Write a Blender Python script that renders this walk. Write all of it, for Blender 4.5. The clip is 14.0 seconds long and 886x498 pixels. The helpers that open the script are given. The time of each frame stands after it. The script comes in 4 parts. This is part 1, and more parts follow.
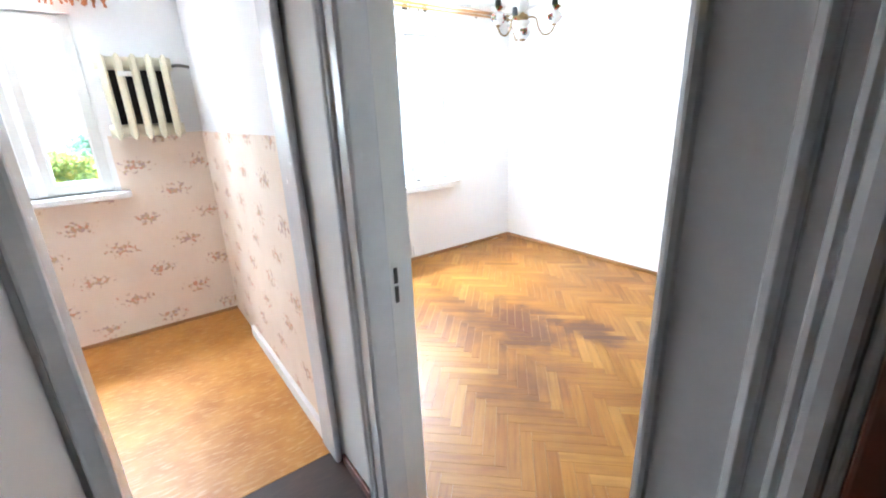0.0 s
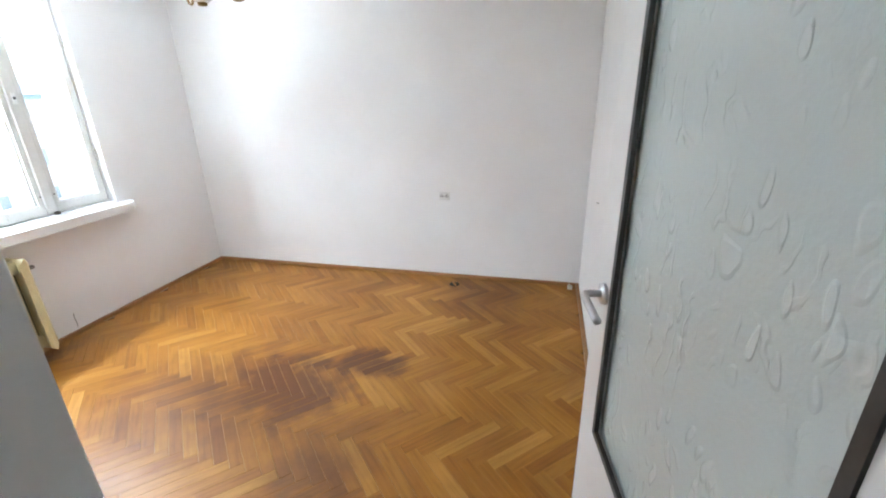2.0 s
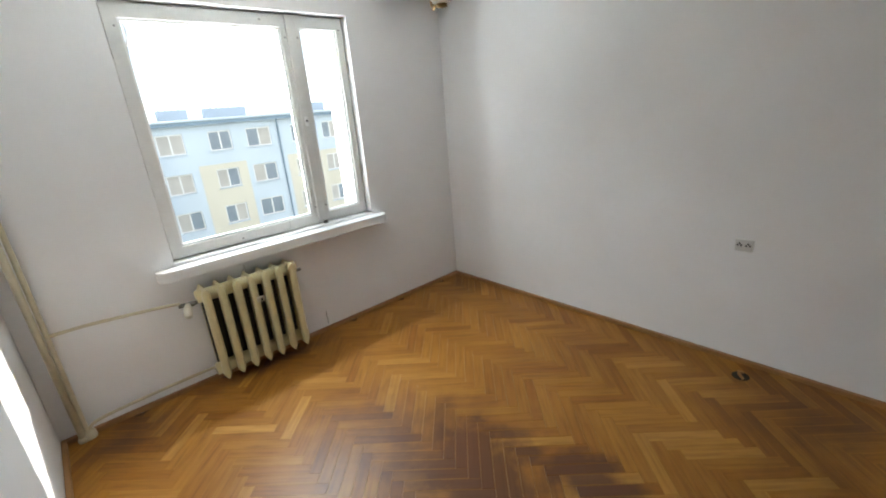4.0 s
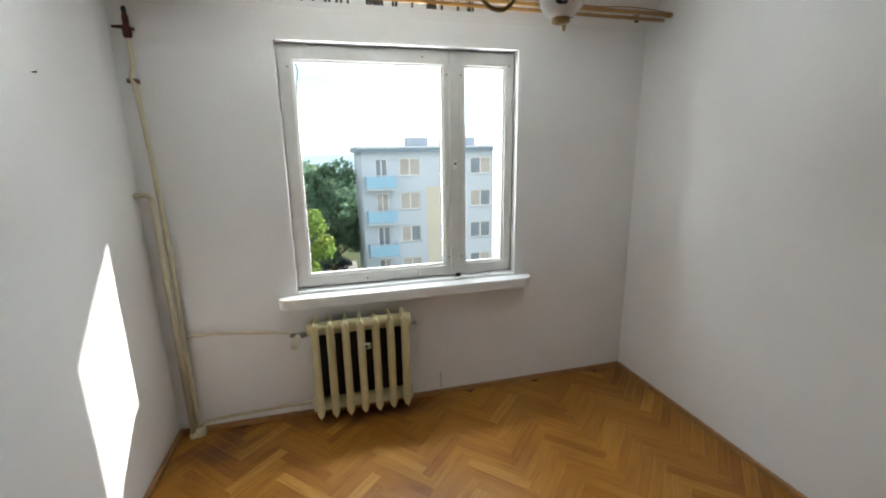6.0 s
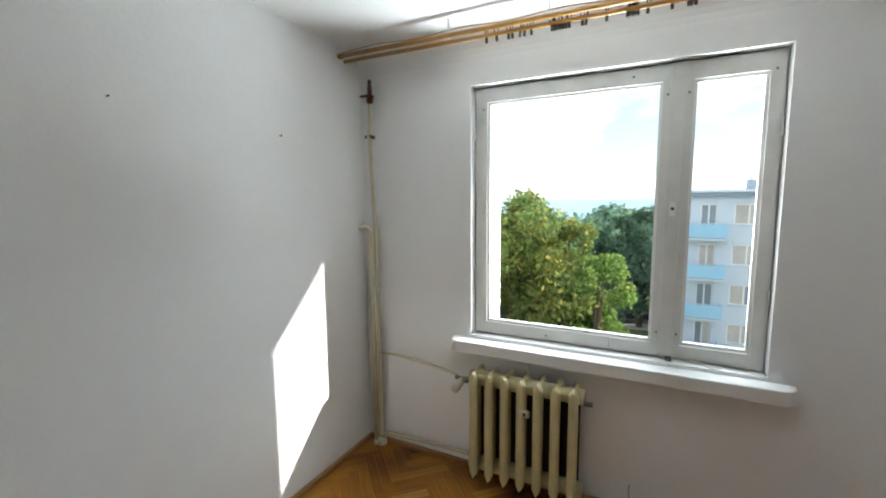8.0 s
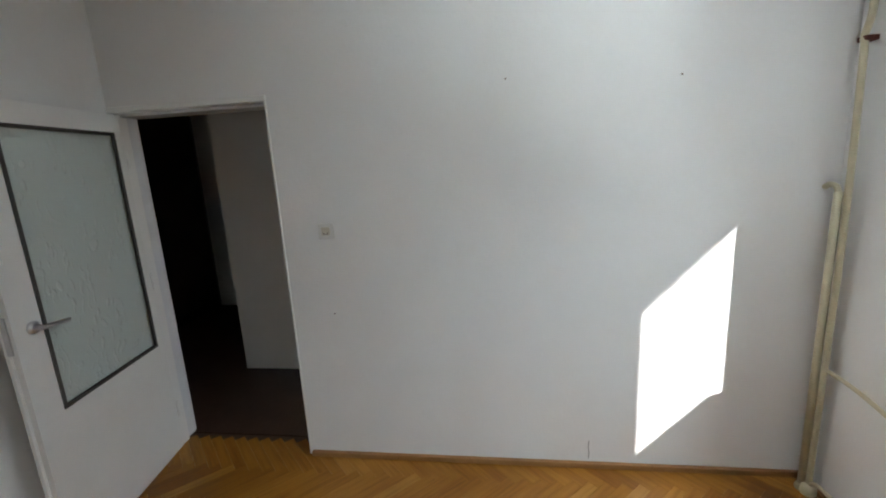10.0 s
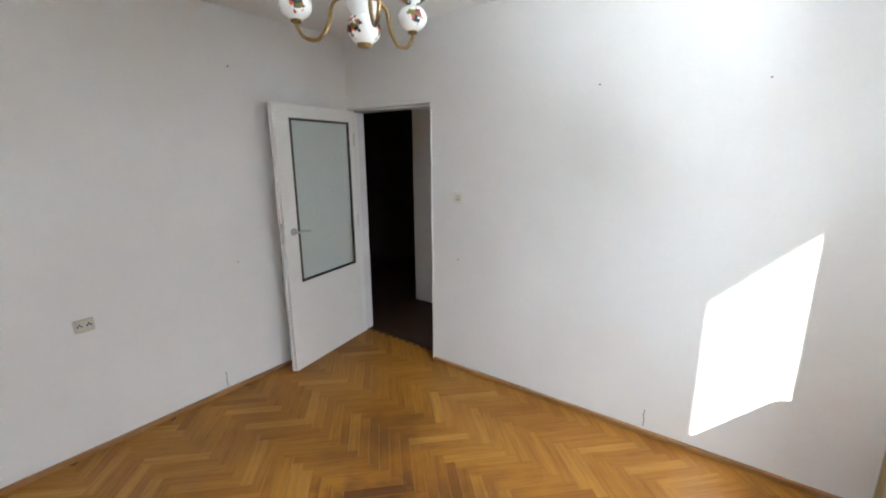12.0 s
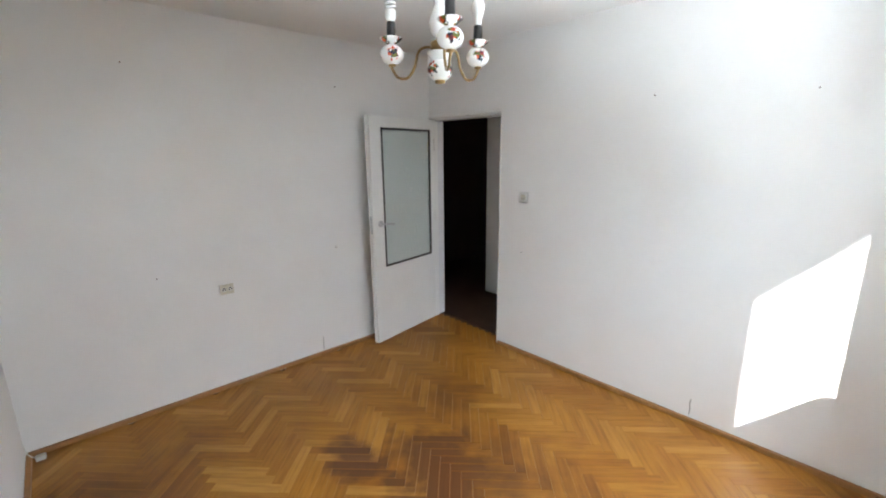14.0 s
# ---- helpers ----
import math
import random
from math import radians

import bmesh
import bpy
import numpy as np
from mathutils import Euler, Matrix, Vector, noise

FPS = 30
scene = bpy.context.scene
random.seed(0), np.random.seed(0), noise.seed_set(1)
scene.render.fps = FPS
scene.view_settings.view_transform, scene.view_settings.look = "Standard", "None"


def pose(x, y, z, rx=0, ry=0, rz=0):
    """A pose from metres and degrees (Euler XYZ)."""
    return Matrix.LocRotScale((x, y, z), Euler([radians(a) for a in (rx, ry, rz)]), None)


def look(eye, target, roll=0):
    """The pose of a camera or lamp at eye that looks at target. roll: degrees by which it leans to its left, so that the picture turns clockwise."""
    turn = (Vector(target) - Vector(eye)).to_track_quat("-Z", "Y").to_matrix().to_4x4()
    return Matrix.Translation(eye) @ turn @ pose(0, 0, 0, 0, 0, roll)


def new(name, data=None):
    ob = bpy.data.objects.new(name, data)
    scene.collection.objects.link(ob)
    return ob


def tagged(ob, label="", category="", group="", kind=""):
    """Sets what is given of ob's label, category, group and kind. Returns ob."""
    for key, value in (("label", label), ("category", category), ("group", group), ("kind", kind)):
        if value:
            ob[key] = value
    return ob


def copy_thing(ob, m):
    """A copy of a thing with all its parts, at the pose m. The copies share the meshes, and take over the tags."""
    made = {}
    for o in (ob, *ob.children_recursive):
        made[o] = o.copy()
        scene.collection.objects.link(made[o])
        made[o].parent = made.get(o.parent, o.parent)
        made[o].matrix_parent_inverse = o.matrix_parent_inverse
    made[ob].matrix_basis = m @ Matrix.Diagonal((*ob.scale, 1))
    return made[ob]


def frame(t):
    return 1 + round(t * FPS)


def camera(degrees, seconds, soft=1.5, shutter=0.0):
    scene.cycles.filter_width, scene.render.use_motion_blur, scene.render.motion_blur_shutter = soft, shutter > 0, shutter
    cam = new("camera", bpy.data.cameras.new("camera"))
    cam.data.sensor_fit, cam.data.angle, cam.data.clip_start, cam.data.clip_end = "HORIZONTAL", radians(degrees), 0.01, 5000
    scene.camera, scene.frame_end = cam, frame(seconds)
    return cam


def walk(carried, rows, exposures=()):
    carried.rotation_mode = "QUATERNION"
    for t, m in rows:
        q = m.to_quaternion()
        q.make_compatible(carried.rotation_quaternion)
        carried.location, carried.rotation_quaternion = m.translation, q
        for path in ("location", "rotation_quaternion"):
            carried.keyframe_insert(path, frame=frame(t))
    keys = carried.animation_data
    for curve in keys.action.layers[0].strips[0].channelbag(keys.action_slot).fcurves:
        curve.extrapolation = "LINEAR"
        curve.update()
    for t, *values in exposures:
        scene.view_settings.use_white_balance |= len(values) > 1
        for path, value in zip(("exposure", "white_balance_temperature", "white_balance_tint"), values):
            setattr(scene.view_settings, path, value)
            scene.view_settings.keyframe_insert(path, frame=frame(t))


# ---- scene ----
cam = camera(92.6, 14.0, soft=2.0)
PATH = [
    (0, (-0.671, -3.675, 1.507), (0.451, -2.139, 0.89), -2.4),
    (0.5, (-0.502, -3.515, 1.526), (0.643, -2.008, 0.882), -2.1),
    (1, (-0.386, -3.345, 1.524), (1.06, -2.142, 0.847), -1.0),
    (1.5, (-0.343, -3.204, 1.548), (1.406, -2.518, 0.862), -2.0),
    (2, (-0.293, -3.128, 1.539), (1.525, -2.676, 0.837), -1.4),
    (2.5, (-0.146, -3.062, 1.508), (1.674, -2.652, 0.787), -1.0),
    (3, (0.057, -3.014, 1.547), (1.841, -2.466, 0.827), -2.8),
    (3.5, (0.163, -2.933, 1.585), (1.734, -1.912, 0.886), -5.9),
    (4, (0.339, -2.841, 1.579), (1.603, -1.429, 0.941), -4.7),
    (6.3, (1.093, -2.532, 1.634), (1.482, -0.61, 1.238), -1.2),
    (6.5, (1.161, -2.506, 1.634), (1.473, -0.558, 1.304), -1.5),
    (7, (1.356, -2.459, 1.649), (1.268, -0.477, 1.394), -2.0),
    (7.5, (1.551, -2.398, 1.639), (1.045, -0.477, 1.409), -0.8),
    (8, (1.689, -2.222, 1.608), (0.792, -0.449, 1.375), -0.5),
    (8.5, (1.841, -2.002, 1.621), (0.467, -0.57, 1.376), -1.6),
    (9, (1.989, -1.82, 1.61), (0.195, -0.991, 1.306), -2.1),
    (9.2, (1.987, -1.783, 1.625), (0.112, -1.177, 1.285), -2.3),
    (11.3, (2.288, -0.789, 1.609), (0.679, -1.896, 1.178), -2.0),
    (11.5, (2.337, -0.752, 1.604), (0.741, -1.872, 1.156), -1.5),
    (12, (2.452, -0.65, 1.623), (0.888, -1.812, 1.173), -0.4),
    (12.5, (2.541, -0.543, 1.634), (1.053, -1.8, 1.179), 0.5),
    (13, (2.628, -0.443, 1.639), (1.183, -1.751, 1.185), 0.5),
    (13.5, (2.669, -0.381, 1.648), (1.232, -1.695, 1.193), 0.3),
    (14, (2.704, -0.327, 1.655), (1.384, -1.762, 1.208), -0.6),
]
EXPOSURES = [(0, 2.9, 5750, 9), (1.0, 2.2, 5750, 9), (2.0, 1.95, 6100, 10), (3.0, 1.7, 6200, 10), (4.0, 0.85, 6550, 8), (6.3, 0.45, 6700, 8), (9.2, 0.34, 6350, 5), (11.3, 1.35, 6350, 10), (14.0, 1.45, 6350, 10)]
walk(cam, [(t, look(e, g, r)) for t, e, g, r in PATH], EXPOSURES)

# ---- light ----
SUN_DIR = Vector((1.0, 0.53, 0.56)).normalized()
world = bpy.data.worlds.new("sky")
scene.world = world
world.use_nodes = True
wn, wl = world.node_tree.nodes, world.node_tree.links
sky = wn.new("ShaderNodeTexSky")
sky.sky_type, sky.sun_disc = "NISHITA", False
sky.dust_density, sky.ozone_density, sky.air_density = 0.15, 2.5, 0.9
sky.sun_elevation = math.asin(SUN_DIR.z)
sky.sun_rotation = math.atan2(SUN_DIR.x, SUN_DIR.y)
cloud_co = wn.new("ShaderNodeTexCoord")
cloud_map = wn.new("ShaderNodeMapping")
cloud_map.inputs["Scale"].default_value = (1.6, 1.6, 3.6)
cloud = wn.new("ShaderNodeTexNoise")
cloud.inputs["Scale"].default_value, cloud.inputs["Detail"].default_value = 1.6, 7
ramp = wn.new("ShaderNodeValToRGB")
ramp.color_ramp.elements[0].position, ramp.color_ramp.elements[1].position = 0.42, 0.60
ramp.color_ramp.elements[0].color = (0.26, 0.26, 0.26, 1)
mixc = wn.new("ShaderNodeMix")
mixc.data_type = "RGBA"
mixc.inputs[7].default_value = (10.5, 11.0, 11.4, 1)
wl.new(cloud_co.outputs["Generated"], cloud_map.inputs["Vector"])
wl.new(cloud_map.outputs["Vector"], cloud.inputs["Vector"])
wl.new(cloud.outputs["Fac"], ramp.inputs["Fac"])
wl.new(ramp.outputs["Color"], mixc.inputs[0])
wl.new(sky.outputs["Color"], mixc.inputs[6])
wl.new(mixc.outputs[2], wn["Background"].inputs["Color"])
wn["Background"].inputs["Strength"].default_value = 0.15

sun = new("sun", bpy.data.lights.new("sun", "SUN"))
sun.data.energy, sun.data.angle, sun.data.color = 5.0, radians(0.5), (1.0, 0.95, 0.9)
sun.matrix_world = look((20, 12, 14), Vector((20, 12, 14)) - SUN_DIR)


def window_light(name, place, target, w, h, watts, colour):
    """The sky's and the ground's light at a window's outer opening."""
    ob = new(name, bpy.data.lights.new(name, "AREA"))
    ob.data.shape, ob.data.size, ob.data.size_y = "RECTANGLE", w, h
    ob.data.energy, ob.data.color = watts, colour
    ob.matrix_world = look(place, target)
    return ob


window_light("sky_light_room", (1.45, 0.74, 2.57), (1.45, -3.4, 1.7), 1.6, 0.38, 75, (0.80, 0.91, 1.0))
window_light("ground_light_room", (1.45, 0.95, 0.05), (1.45, -1.2, 2.2), 1.6, 0.9, 325, (0.88, 0.95, 1.0))
window_light("sky_light_kitchen", (-1.2, 0.72, 2.56), (-1.0, -1.4, 1.0), 1.0, 0.4, 40, (0.86, 0.94, 1.0))
window_light("ground_light_kitchen", (-1.2, 0.95, 0.3), (-1.0, -1.2, 2.2), 1.0, 0.8, 195, (0.92, 0.96, 1.0))

# ---- materials ----


class Mat:
    """A node material with a few shorthand calls."""

    def __init__(self, name, colour=(0.8, 0.8, 0.8), rough=0.6, metal=0.0):
        self.m = bpy.data.materials.new(name)
        self.m.use_nodes = True
        self.t = self.m.node_tree
        self.b = self.t.nodes["Principled BSDF"]
        self.b.inputs["Base Color"].default_value = (*colour, 1)
        self.b.inputs["Roughness"].default_value = rough
        self.b.inputs["Metallic"].default_value = metal
        self.colour = (*colour, 1)

    def n(self, kind, **values):
        node = self.t.nodes.new("ShaderNode" + kind)
        for k, v in values.items():
            node.inputs[k].default_value = v
        return node

    def link(self, a, b):
        self.t.links.new(a, b)

    def position(self):
        return self.n("NewGeometry").outputs["Position"]

    def noise(self, scale, detail=4, vec=None, rough=0.55):
        node = self.n("TexNoise", Scale=scale, Detail=detail, Roughness=rough)
        self.link(vec if vec else self.position(), node.inputs["Vector"])
        return node.outputs["Fac"]

    def ramp(self, fac, stops):
        node = self.n("ValToRGB")
        e = node.color_ramp.elements
        while len(e) < len(stops):
            e.new(0.5)
        for i, (p, c) in enumerate(stops):
            e[i].position, e[i].color = p, (*c, 1) if len(c) == 3 else c
        self.link(fac, node.inputs["Fac"])
        return node.outputs["Color"]

    def mix(self, fac, a, b, mode="MIX"):
        node = self.n("Mix")
        node.data_type, node.blend_type = "RGBA", mode
        for v, s in ((fac, 0), (a, 6), (b, 7)):
            if isinstance(v, (int, float)):
                node.inputs[s].default_value = v
            elif isinstance(v, tuple):
                node.inputs[s].default_value = (*v, 1) if len(v) == 3 else v
            else:
                self.link(v, node.inputs[s])
        return node.outputs[2]

    def math(self, op, a, b=0.0, c=0.0):
        node = self.n("Math")
        node.operation = op
        for i, v in enumerate((a, b, c)):
            if isinstance(v, (int, float)):
                node.inputs[i].default_value = v
            else:
                self.link(v, node.inputs[i])
        return node.outputs[0]

    def colour_from(self, socket):
        self.link(socket, self.b.inputs["Base Color"])

    def bump(self, height, strength, distance=0.01):
        node = self.n("Bump", Strength=strength, Distance=distance)
        self.link(height, node.inputs["Height"])
        self.link(node.outputs["Normal"], self.b.inputs["Normal"])


def mottled(name, colour, rough, dark=0.85, scale=6.0, fine=60.0, bump=0.15, metal=0.0, lift=1.06):
    """Paint, metal or stone with broad and fine variation."""
    m = Mat(name, colour, rough, metal)
    lo = tuple(c * dark for c in colour)
    hi = tuple(min(1, c * lift) for c in colour)
    broad = m.ramp(m.noise(scale), [(0.3, lo), (0.7, hi)])
    fine_n = m.noise(fine, 6)
    m.colour_from(m.mix(0.25, broad, m.ramp(fine_n, [(0.3, lo), (0.7, hi)])))
    m.bump(fine_n, bump, 0.004)
    rr = m.math("MULTIPLY_ADD", m.noise(scale * 3), 0.12, rough - 0.06)
    m.link(rr, m.b.inputs["Roughness"])
    return m.m


def wall_paint():
    m = Mat("wall_paint", (0.82, 0.82, 0.81), 0.75)
    broad = m.ramp(m.noise(1.3, 5), [(0.35, (0.79, 0.785, 0.775)), (0.65, (0.83, 0.832, 0.828))])
    patch = m.ramp(m.noise(4.0, 3), [(0.62, (0, 0, 0)), (0.72, (1, 1, 1))])
    m.colour_from(m.mix(m.math("MULTIPLY", patch, 0.25), broad, (0.80, 0.78, 0.75)))
    grain = m.math("ADD", m.noise(55, 5), m.math("MULTIPLY", m.noise(9, 3), 1.5))
    m.bump(grain, 0.22, 0.004)
    return m.m


def parquet():
    m = Mat("parquet_oak", (0.4, 0.2, 0.06), 0.38)
    info = m.n("ObjectInfo")
    geo = m.n("NewGeometry")
    rnd = m.math("FRACT", m.math("ADD", info.outputs["Random"], geo.outputs["Random Per Island"]))
    uv = m.n("UVMap")
    uv.uv_map = "UVMap"
    shift = m.n("CombineXYZ")
    m.link(m.math("MULTIPLY", rnd, 37.0), shift.inputs[0])
    m.link(m.math("MULTIPLY", rnd, 11.0), shift.inputs[1])
    add = m.n("VectorMath")
    m.link(uv.outputs["UV"], add.inputs[0])
    m.link(shift.outputs[0], add.inputs[1])
    stretch = m.n("Mapping")
    stretch.inputs["Scale"].default_value = (4, 48, 1)
    m.link(add.outputs[0], stretch.inputs["Vector"])
    grain = m.noise(1.0, 6, stretch.outputs[0])
    tone = m.ramp(rnd, [(0.0, (0.265, 0.102, 0.014)), (0.12, (0.32, 0.132, 0.019)), (0.5, (0.35, 0.150, 0.023)), (0.86, (0.385, 0.172, 0.027)), (1.0, (0.48, 0.243, 0.052))])
    wood = m.mix(0.8, tone, m.ramp(grain, [(0.28, (0.60, 0.54, 0.48)), (0.5, (0.92, 0.90, 0.88)), (0.72, (1.08, 1.1, 1.15))]), "MULTIPLY")
    wear = m.ramp(m.noise(1.6, 5), [(0.3, (0.72, 0.66, 0.60)), (0.6, (1, 1, 1))])
    wood = m.mix(0.8, wood, wear, "MULTIPLY")
    # the dark stain in the middle of the room, soaked into single blocks
    pos = m.position()
    sep = m.n("SeparateXYZ")
    m.link(pos, sep.inputs[0])

    def blot(cx, cy, rx, ry):
        dx = m.math("DIVIDE", m.math("SUBTRACT", sep.outputs[0], cx), rx)
        dy = m.math("DIVIDE", m.math("SUBTRACT", sep.outputs[1], cy), ry)
        d = m.math("SQRT", m.math("ADD", m.math("MULTIPLY", dx, dx), m.math("MULTIPLY", dy, dy)))
        d = m.math("ADD", d, m.math("MULTIPLY", m.math("SUBTRACT", m.noise(7, 5), 0.5), 1.3))
        d = m.math("ADD", d, m.math("MULTIPLY", m.math("SUBTRACT", rnd, 0.5), 0.3))
        return m.math("SUBTRACT", 1.0, m.math("MINIMUM", m.math("MAXIMUM", d, 0.0), 1.0))

    stain = m.math("MAXIMUM", blot(1.38, -1.78, 0.40, 0.46), blot(1.70, -2.18, 0.18, 0.26))
    stain = m.math("MAXIMUM", stain, m.math("MULTIPLY", blot(1.30, -1.55, 0.55, 0.75), 0.5))
    stain = m.math("MAXIMUM", stain, m.math("MULTIPLY", blot(0.28, -0.22, 0.32, 0.26), 0.5))
    stain = m.math("MAXIMUM", stain, m.math("MULTIPLY", blot(0.95, -2.2, 0.4, 0.35), 0.4))
    stain = m.math("MAXIMUM", stain, m.math("MULTIPLY", blot(1.15, -0.12, 0.7, 0.12), 0.5))
    stain = m.math("MAXIMUM", stain, m.math("MULTIPLY", blot(2.75, -2.75, 0.55, 0.5), 0.35))
    stain = m.math("MINIMUM", m.math("MULTIPLY", stain, 1.7), 0.82)
    # block edges stay paler where the stain has not crept into the joint
    side = m.n("SeparateXYZ")
    m.link(uv.outputs["UV"], side.inputs[0])
    rim = m.ramp(m.math("MULTIPLY", m.math("ABSOLUTE", side.outputs[1]), 33.5), [(0.80, (0, 0, 0)), (0.94, (1, 1, 1))])
    stain = m.math("MULTIPLY", stain, m.math("MULTIPLY_ADD", rim, -0.6, 1.0))
    wood = m.mix(m.math("MULTIPLY", rim, 0.12), wood, (0.50, 0.27, 0.07))
    m.colour_from(m.mix(stain, wood, (0.075, 0.024, 0.014)))
    m.b.inputs["Specular IOR Level"].default_value = 0.3
    m.link(m.math("MULTIPLY_ADD", m.noise(3.5, 4), 0.3, 0.2), m.b.inputs["Roughness"])
    m.bump(grain, 0.12, 0.002)
    return m.m


def wallpaper():
    m = Mat("floral_wallpaper", (0.72, 0.6, 0.52), 0.8)
    sep = m.n("SeparateXYZ")
    m.link(m.position(), sep.inputs[0])
    along = m.math("SUBTRACT", sep.outputs[0], sep.outputs[1])
    row = m.math("FLOOR", m.math("DIVIDE", sep.outputs[2], 0.19))
    half = m.math("MULTIPLY", m.math("FRACT", m.math("MULTIPLY", row, 0.5)), 0.40)
    u = m.math("SUBTRACT", m.math("FRACT", m.math("DIVIDE", m.math("ADD", along, half), 0.40)), 0.5)
    v = m.math("SUBTRACT", m.math("FRACT", m.math("DIVIDE", sep.outputs[2], 0.19)), 0.5)
    u = m.math("MULTIPLY", u, 0.40)
    v = m.math("MULTIPLY", v, 0.19)
    d = m.math("SQRT", m.math("ADD", m.math("MULTIPLY", m.math("MULTIPLY", u, u), 0.28), m.math("MULTIPLY", v, v)))
    lump = m.noise(38, 3)
    motif = m.ramp(m.math("ADD", m.math("MULTIPLY", d, 9.0), m.math("MULTIPLY", m.math("SUBTRACT", lump, 0.5), 2.4)), [(0.10, (1, 1, 1)), (0.30, (0, 0, 0))])
    paper = m.ramp(m.noise(3.0, 4), [(0.3, (0.72, 0.60, 0.49)), (0.7, (0.79, 0.69, 0.59))])
    ink = m.ramp(m.noise(30, 2), [(0.40, (0.58, 0.24, 0.15)), (0.50, (0.50, 0.38, 0.20)), (0.60, (0.44, 0.28, 0.27))])
    m.colour_from(m.mix(m.math("MULTIPLY", motif, 0.85), paper, ink))
    m.bump(m.noise(45, 4), 0.15, 0.003)
    return m.m


def lino(name, a, b, scratches):
    m = Mat(name, a, 0.45)
    base = m.ramp(m.noise(5, 7), [(0.3, a), (0.72, b)])
    stretch = m.n("Mapping")
    stretch.inputs["Scale"].default_value = (5, 24, 1)
    stretch.inputs["Rotation"].default_value = (0, 0, 0.7)
    m.link(m.position(), stretch.inputs["Vector"])
    s = m.ramp(m.noise(3, 6, stretch.outputs[0]), [(0.52, (0, 0, 0)), (0.68, (1, 1, 1))])
    m.colour_from(m.mix(m.math("MULTIPLY", s, 0.55), base, scratches))
    m.bump(m.noise(40, 5), 0.15, 0.003)
    return m.m


def frosted():
    """Pressed glass: scattered embossed leaves and fine veins on a dull ground."""
    m = Mat("patterned_glass", (0.80, 0.88, 0.86), 0.2)
    m.b.inputs["Transmission Weight"].default_value = 0.3
    m.b.inputs["IOR"].default_value = 1.45
    warp = m.n("TexNoise", Scale=6.0, Detail=2.0)
    m.link(m.position(), warp.inputs["Vector"])
    bent = m.n("VectorMath")
    bent.operation = "MULTIPLY_ADD"
    m.link(warp.outputs["Color"], bent.inputs[0])
    bent.inputs[1].default_value = (0.12, 0.12, 0.12)
    m.link(m.position(), bent.inputs[2])
    tilt = m.n("Mapping")
    tilt.inputs["Rotation"].default_value = (0.0, 0.6, 0.0)
    tilt.inputs["Scale"].default_value = (30.0, 30.0, 13.0)
    m.link(bent.outputs[0], tilt.inputs["Vector"])
    cells = m.n("TexVoronoi", Scale=1.0, Randomness=1.0)
    m.link(tilt.outputs[0], cells.inputs["Vector"])
    some = m.ramp(m.noise(5, 2), [(0.46, (0, 0, 0)), (0.56, (1, 1, 1))])
    leaf = m.math("MULTIPLY", m.ramp(cells.outputs["Distance"], [(0.26, (1, 1, 1)), (0.36, (0, 0, 0))]), some)
    vein = m.n("TexWave", Scale=7.0, Distortion=14.0, Detail=3.0)
    m.link(m.position(), vein.inputs["Vector"])
    curl = m.math("MULTIPLY", m.ramp(vein.outputs["Fac"], [(0.86, (0, 0, 0)), (0.97, (1, 1, 1))]), m.ramp(m.noise(9, 2), [(0.5, (0, 0, 0)), (0.6, (1, 1, 1))]))
    relief = m.math("ADD", leaf, m.math("MULTIPLY", curl, 0.6))
    m.colour_from(m.mix(m.math("MULTIPLY", relief, 0.3), (0.76, 0.85, 0.83), (0.93, 0.96, 0.95)))
    m.bump(m.math("ADD", relief, m.math("MULTIPLY", m.noise(90, 3), 0.25)), 0.55, 0.005)
    return m.m


def clear_glass(name="window_glass"):
    m = Mat(name, (1, 1, 1), 0.0)
    tr = m.n("BsdfTransparent")
    gl = m.n("BsdfGlossy", Roughness=0.02)
    fr = m.n("Fresnel", IOR=1.3)
    mx = m.n("MixShader")
    m.link(fr.outputs[0], mx.inputs[0])
    m.link(tr.outputs[0], mx.inputs[1])
    m.link(gl.outputs[0], mx.inputs[2])
    m.link(mx.outputs[0], m.t.nodes["Material Output"].inputs["Surface"])
    return m.m


def painted_china():
    m = Mat("painted_china", (0.82, 0.82, 0.80), 0.12)
    co = m.n("TexCoord")
    sep = m.n("SeparateXYZ")
    m.link(co.outputs["Object"], sep.inputs[0])
    ang = m.math("ARCTAN2", sep.outputs[1], sep.outputs[0])
    u = m.math("SUBTRACT", m.math("FRACT", m.math("ADD", m.math("DIVIDE", ang, 2.0944), 0.5)), 0.5)
    u = m.math("MULTIPLY", u, 2.0944 * 0.045)
    v = sep.outputs[2]
    d = m.math("SQRT", m.math("ADD", m.math("MULTIPLY", u, u), m.math("MULTIPLY", v, v)))
    lump = m.noise(70, 2, co.outputs["Object"])
    mask = m.ramp(m.math("ADD", m.math("MULTIPLY", d, 22), m.math("MULTIPLY", m.math("SUBTRACT", lump, 0.5), 1.6)), [(0.42, (1, 1, 1)), (0.5, (0, 0, 0))])
    cells = m.n("TexVoronoi", Scale=70.0)
    m.link(co.outputs["Object"], cells.inputs["Vector"])
    ink = m.ramp(cells.outputs["Color"], [(0.40, (0.02, 0.02, 0.03)), (0.44, (0.50, 0.06, 0.03)), (0.62, (0.60, 0.12, 0.04)), (0.66, (0.12, 0.12, 0.03))])
    m.colour_from(m.mix(mask, (0.82, 0.82, 0.80), ink))
    return m.m


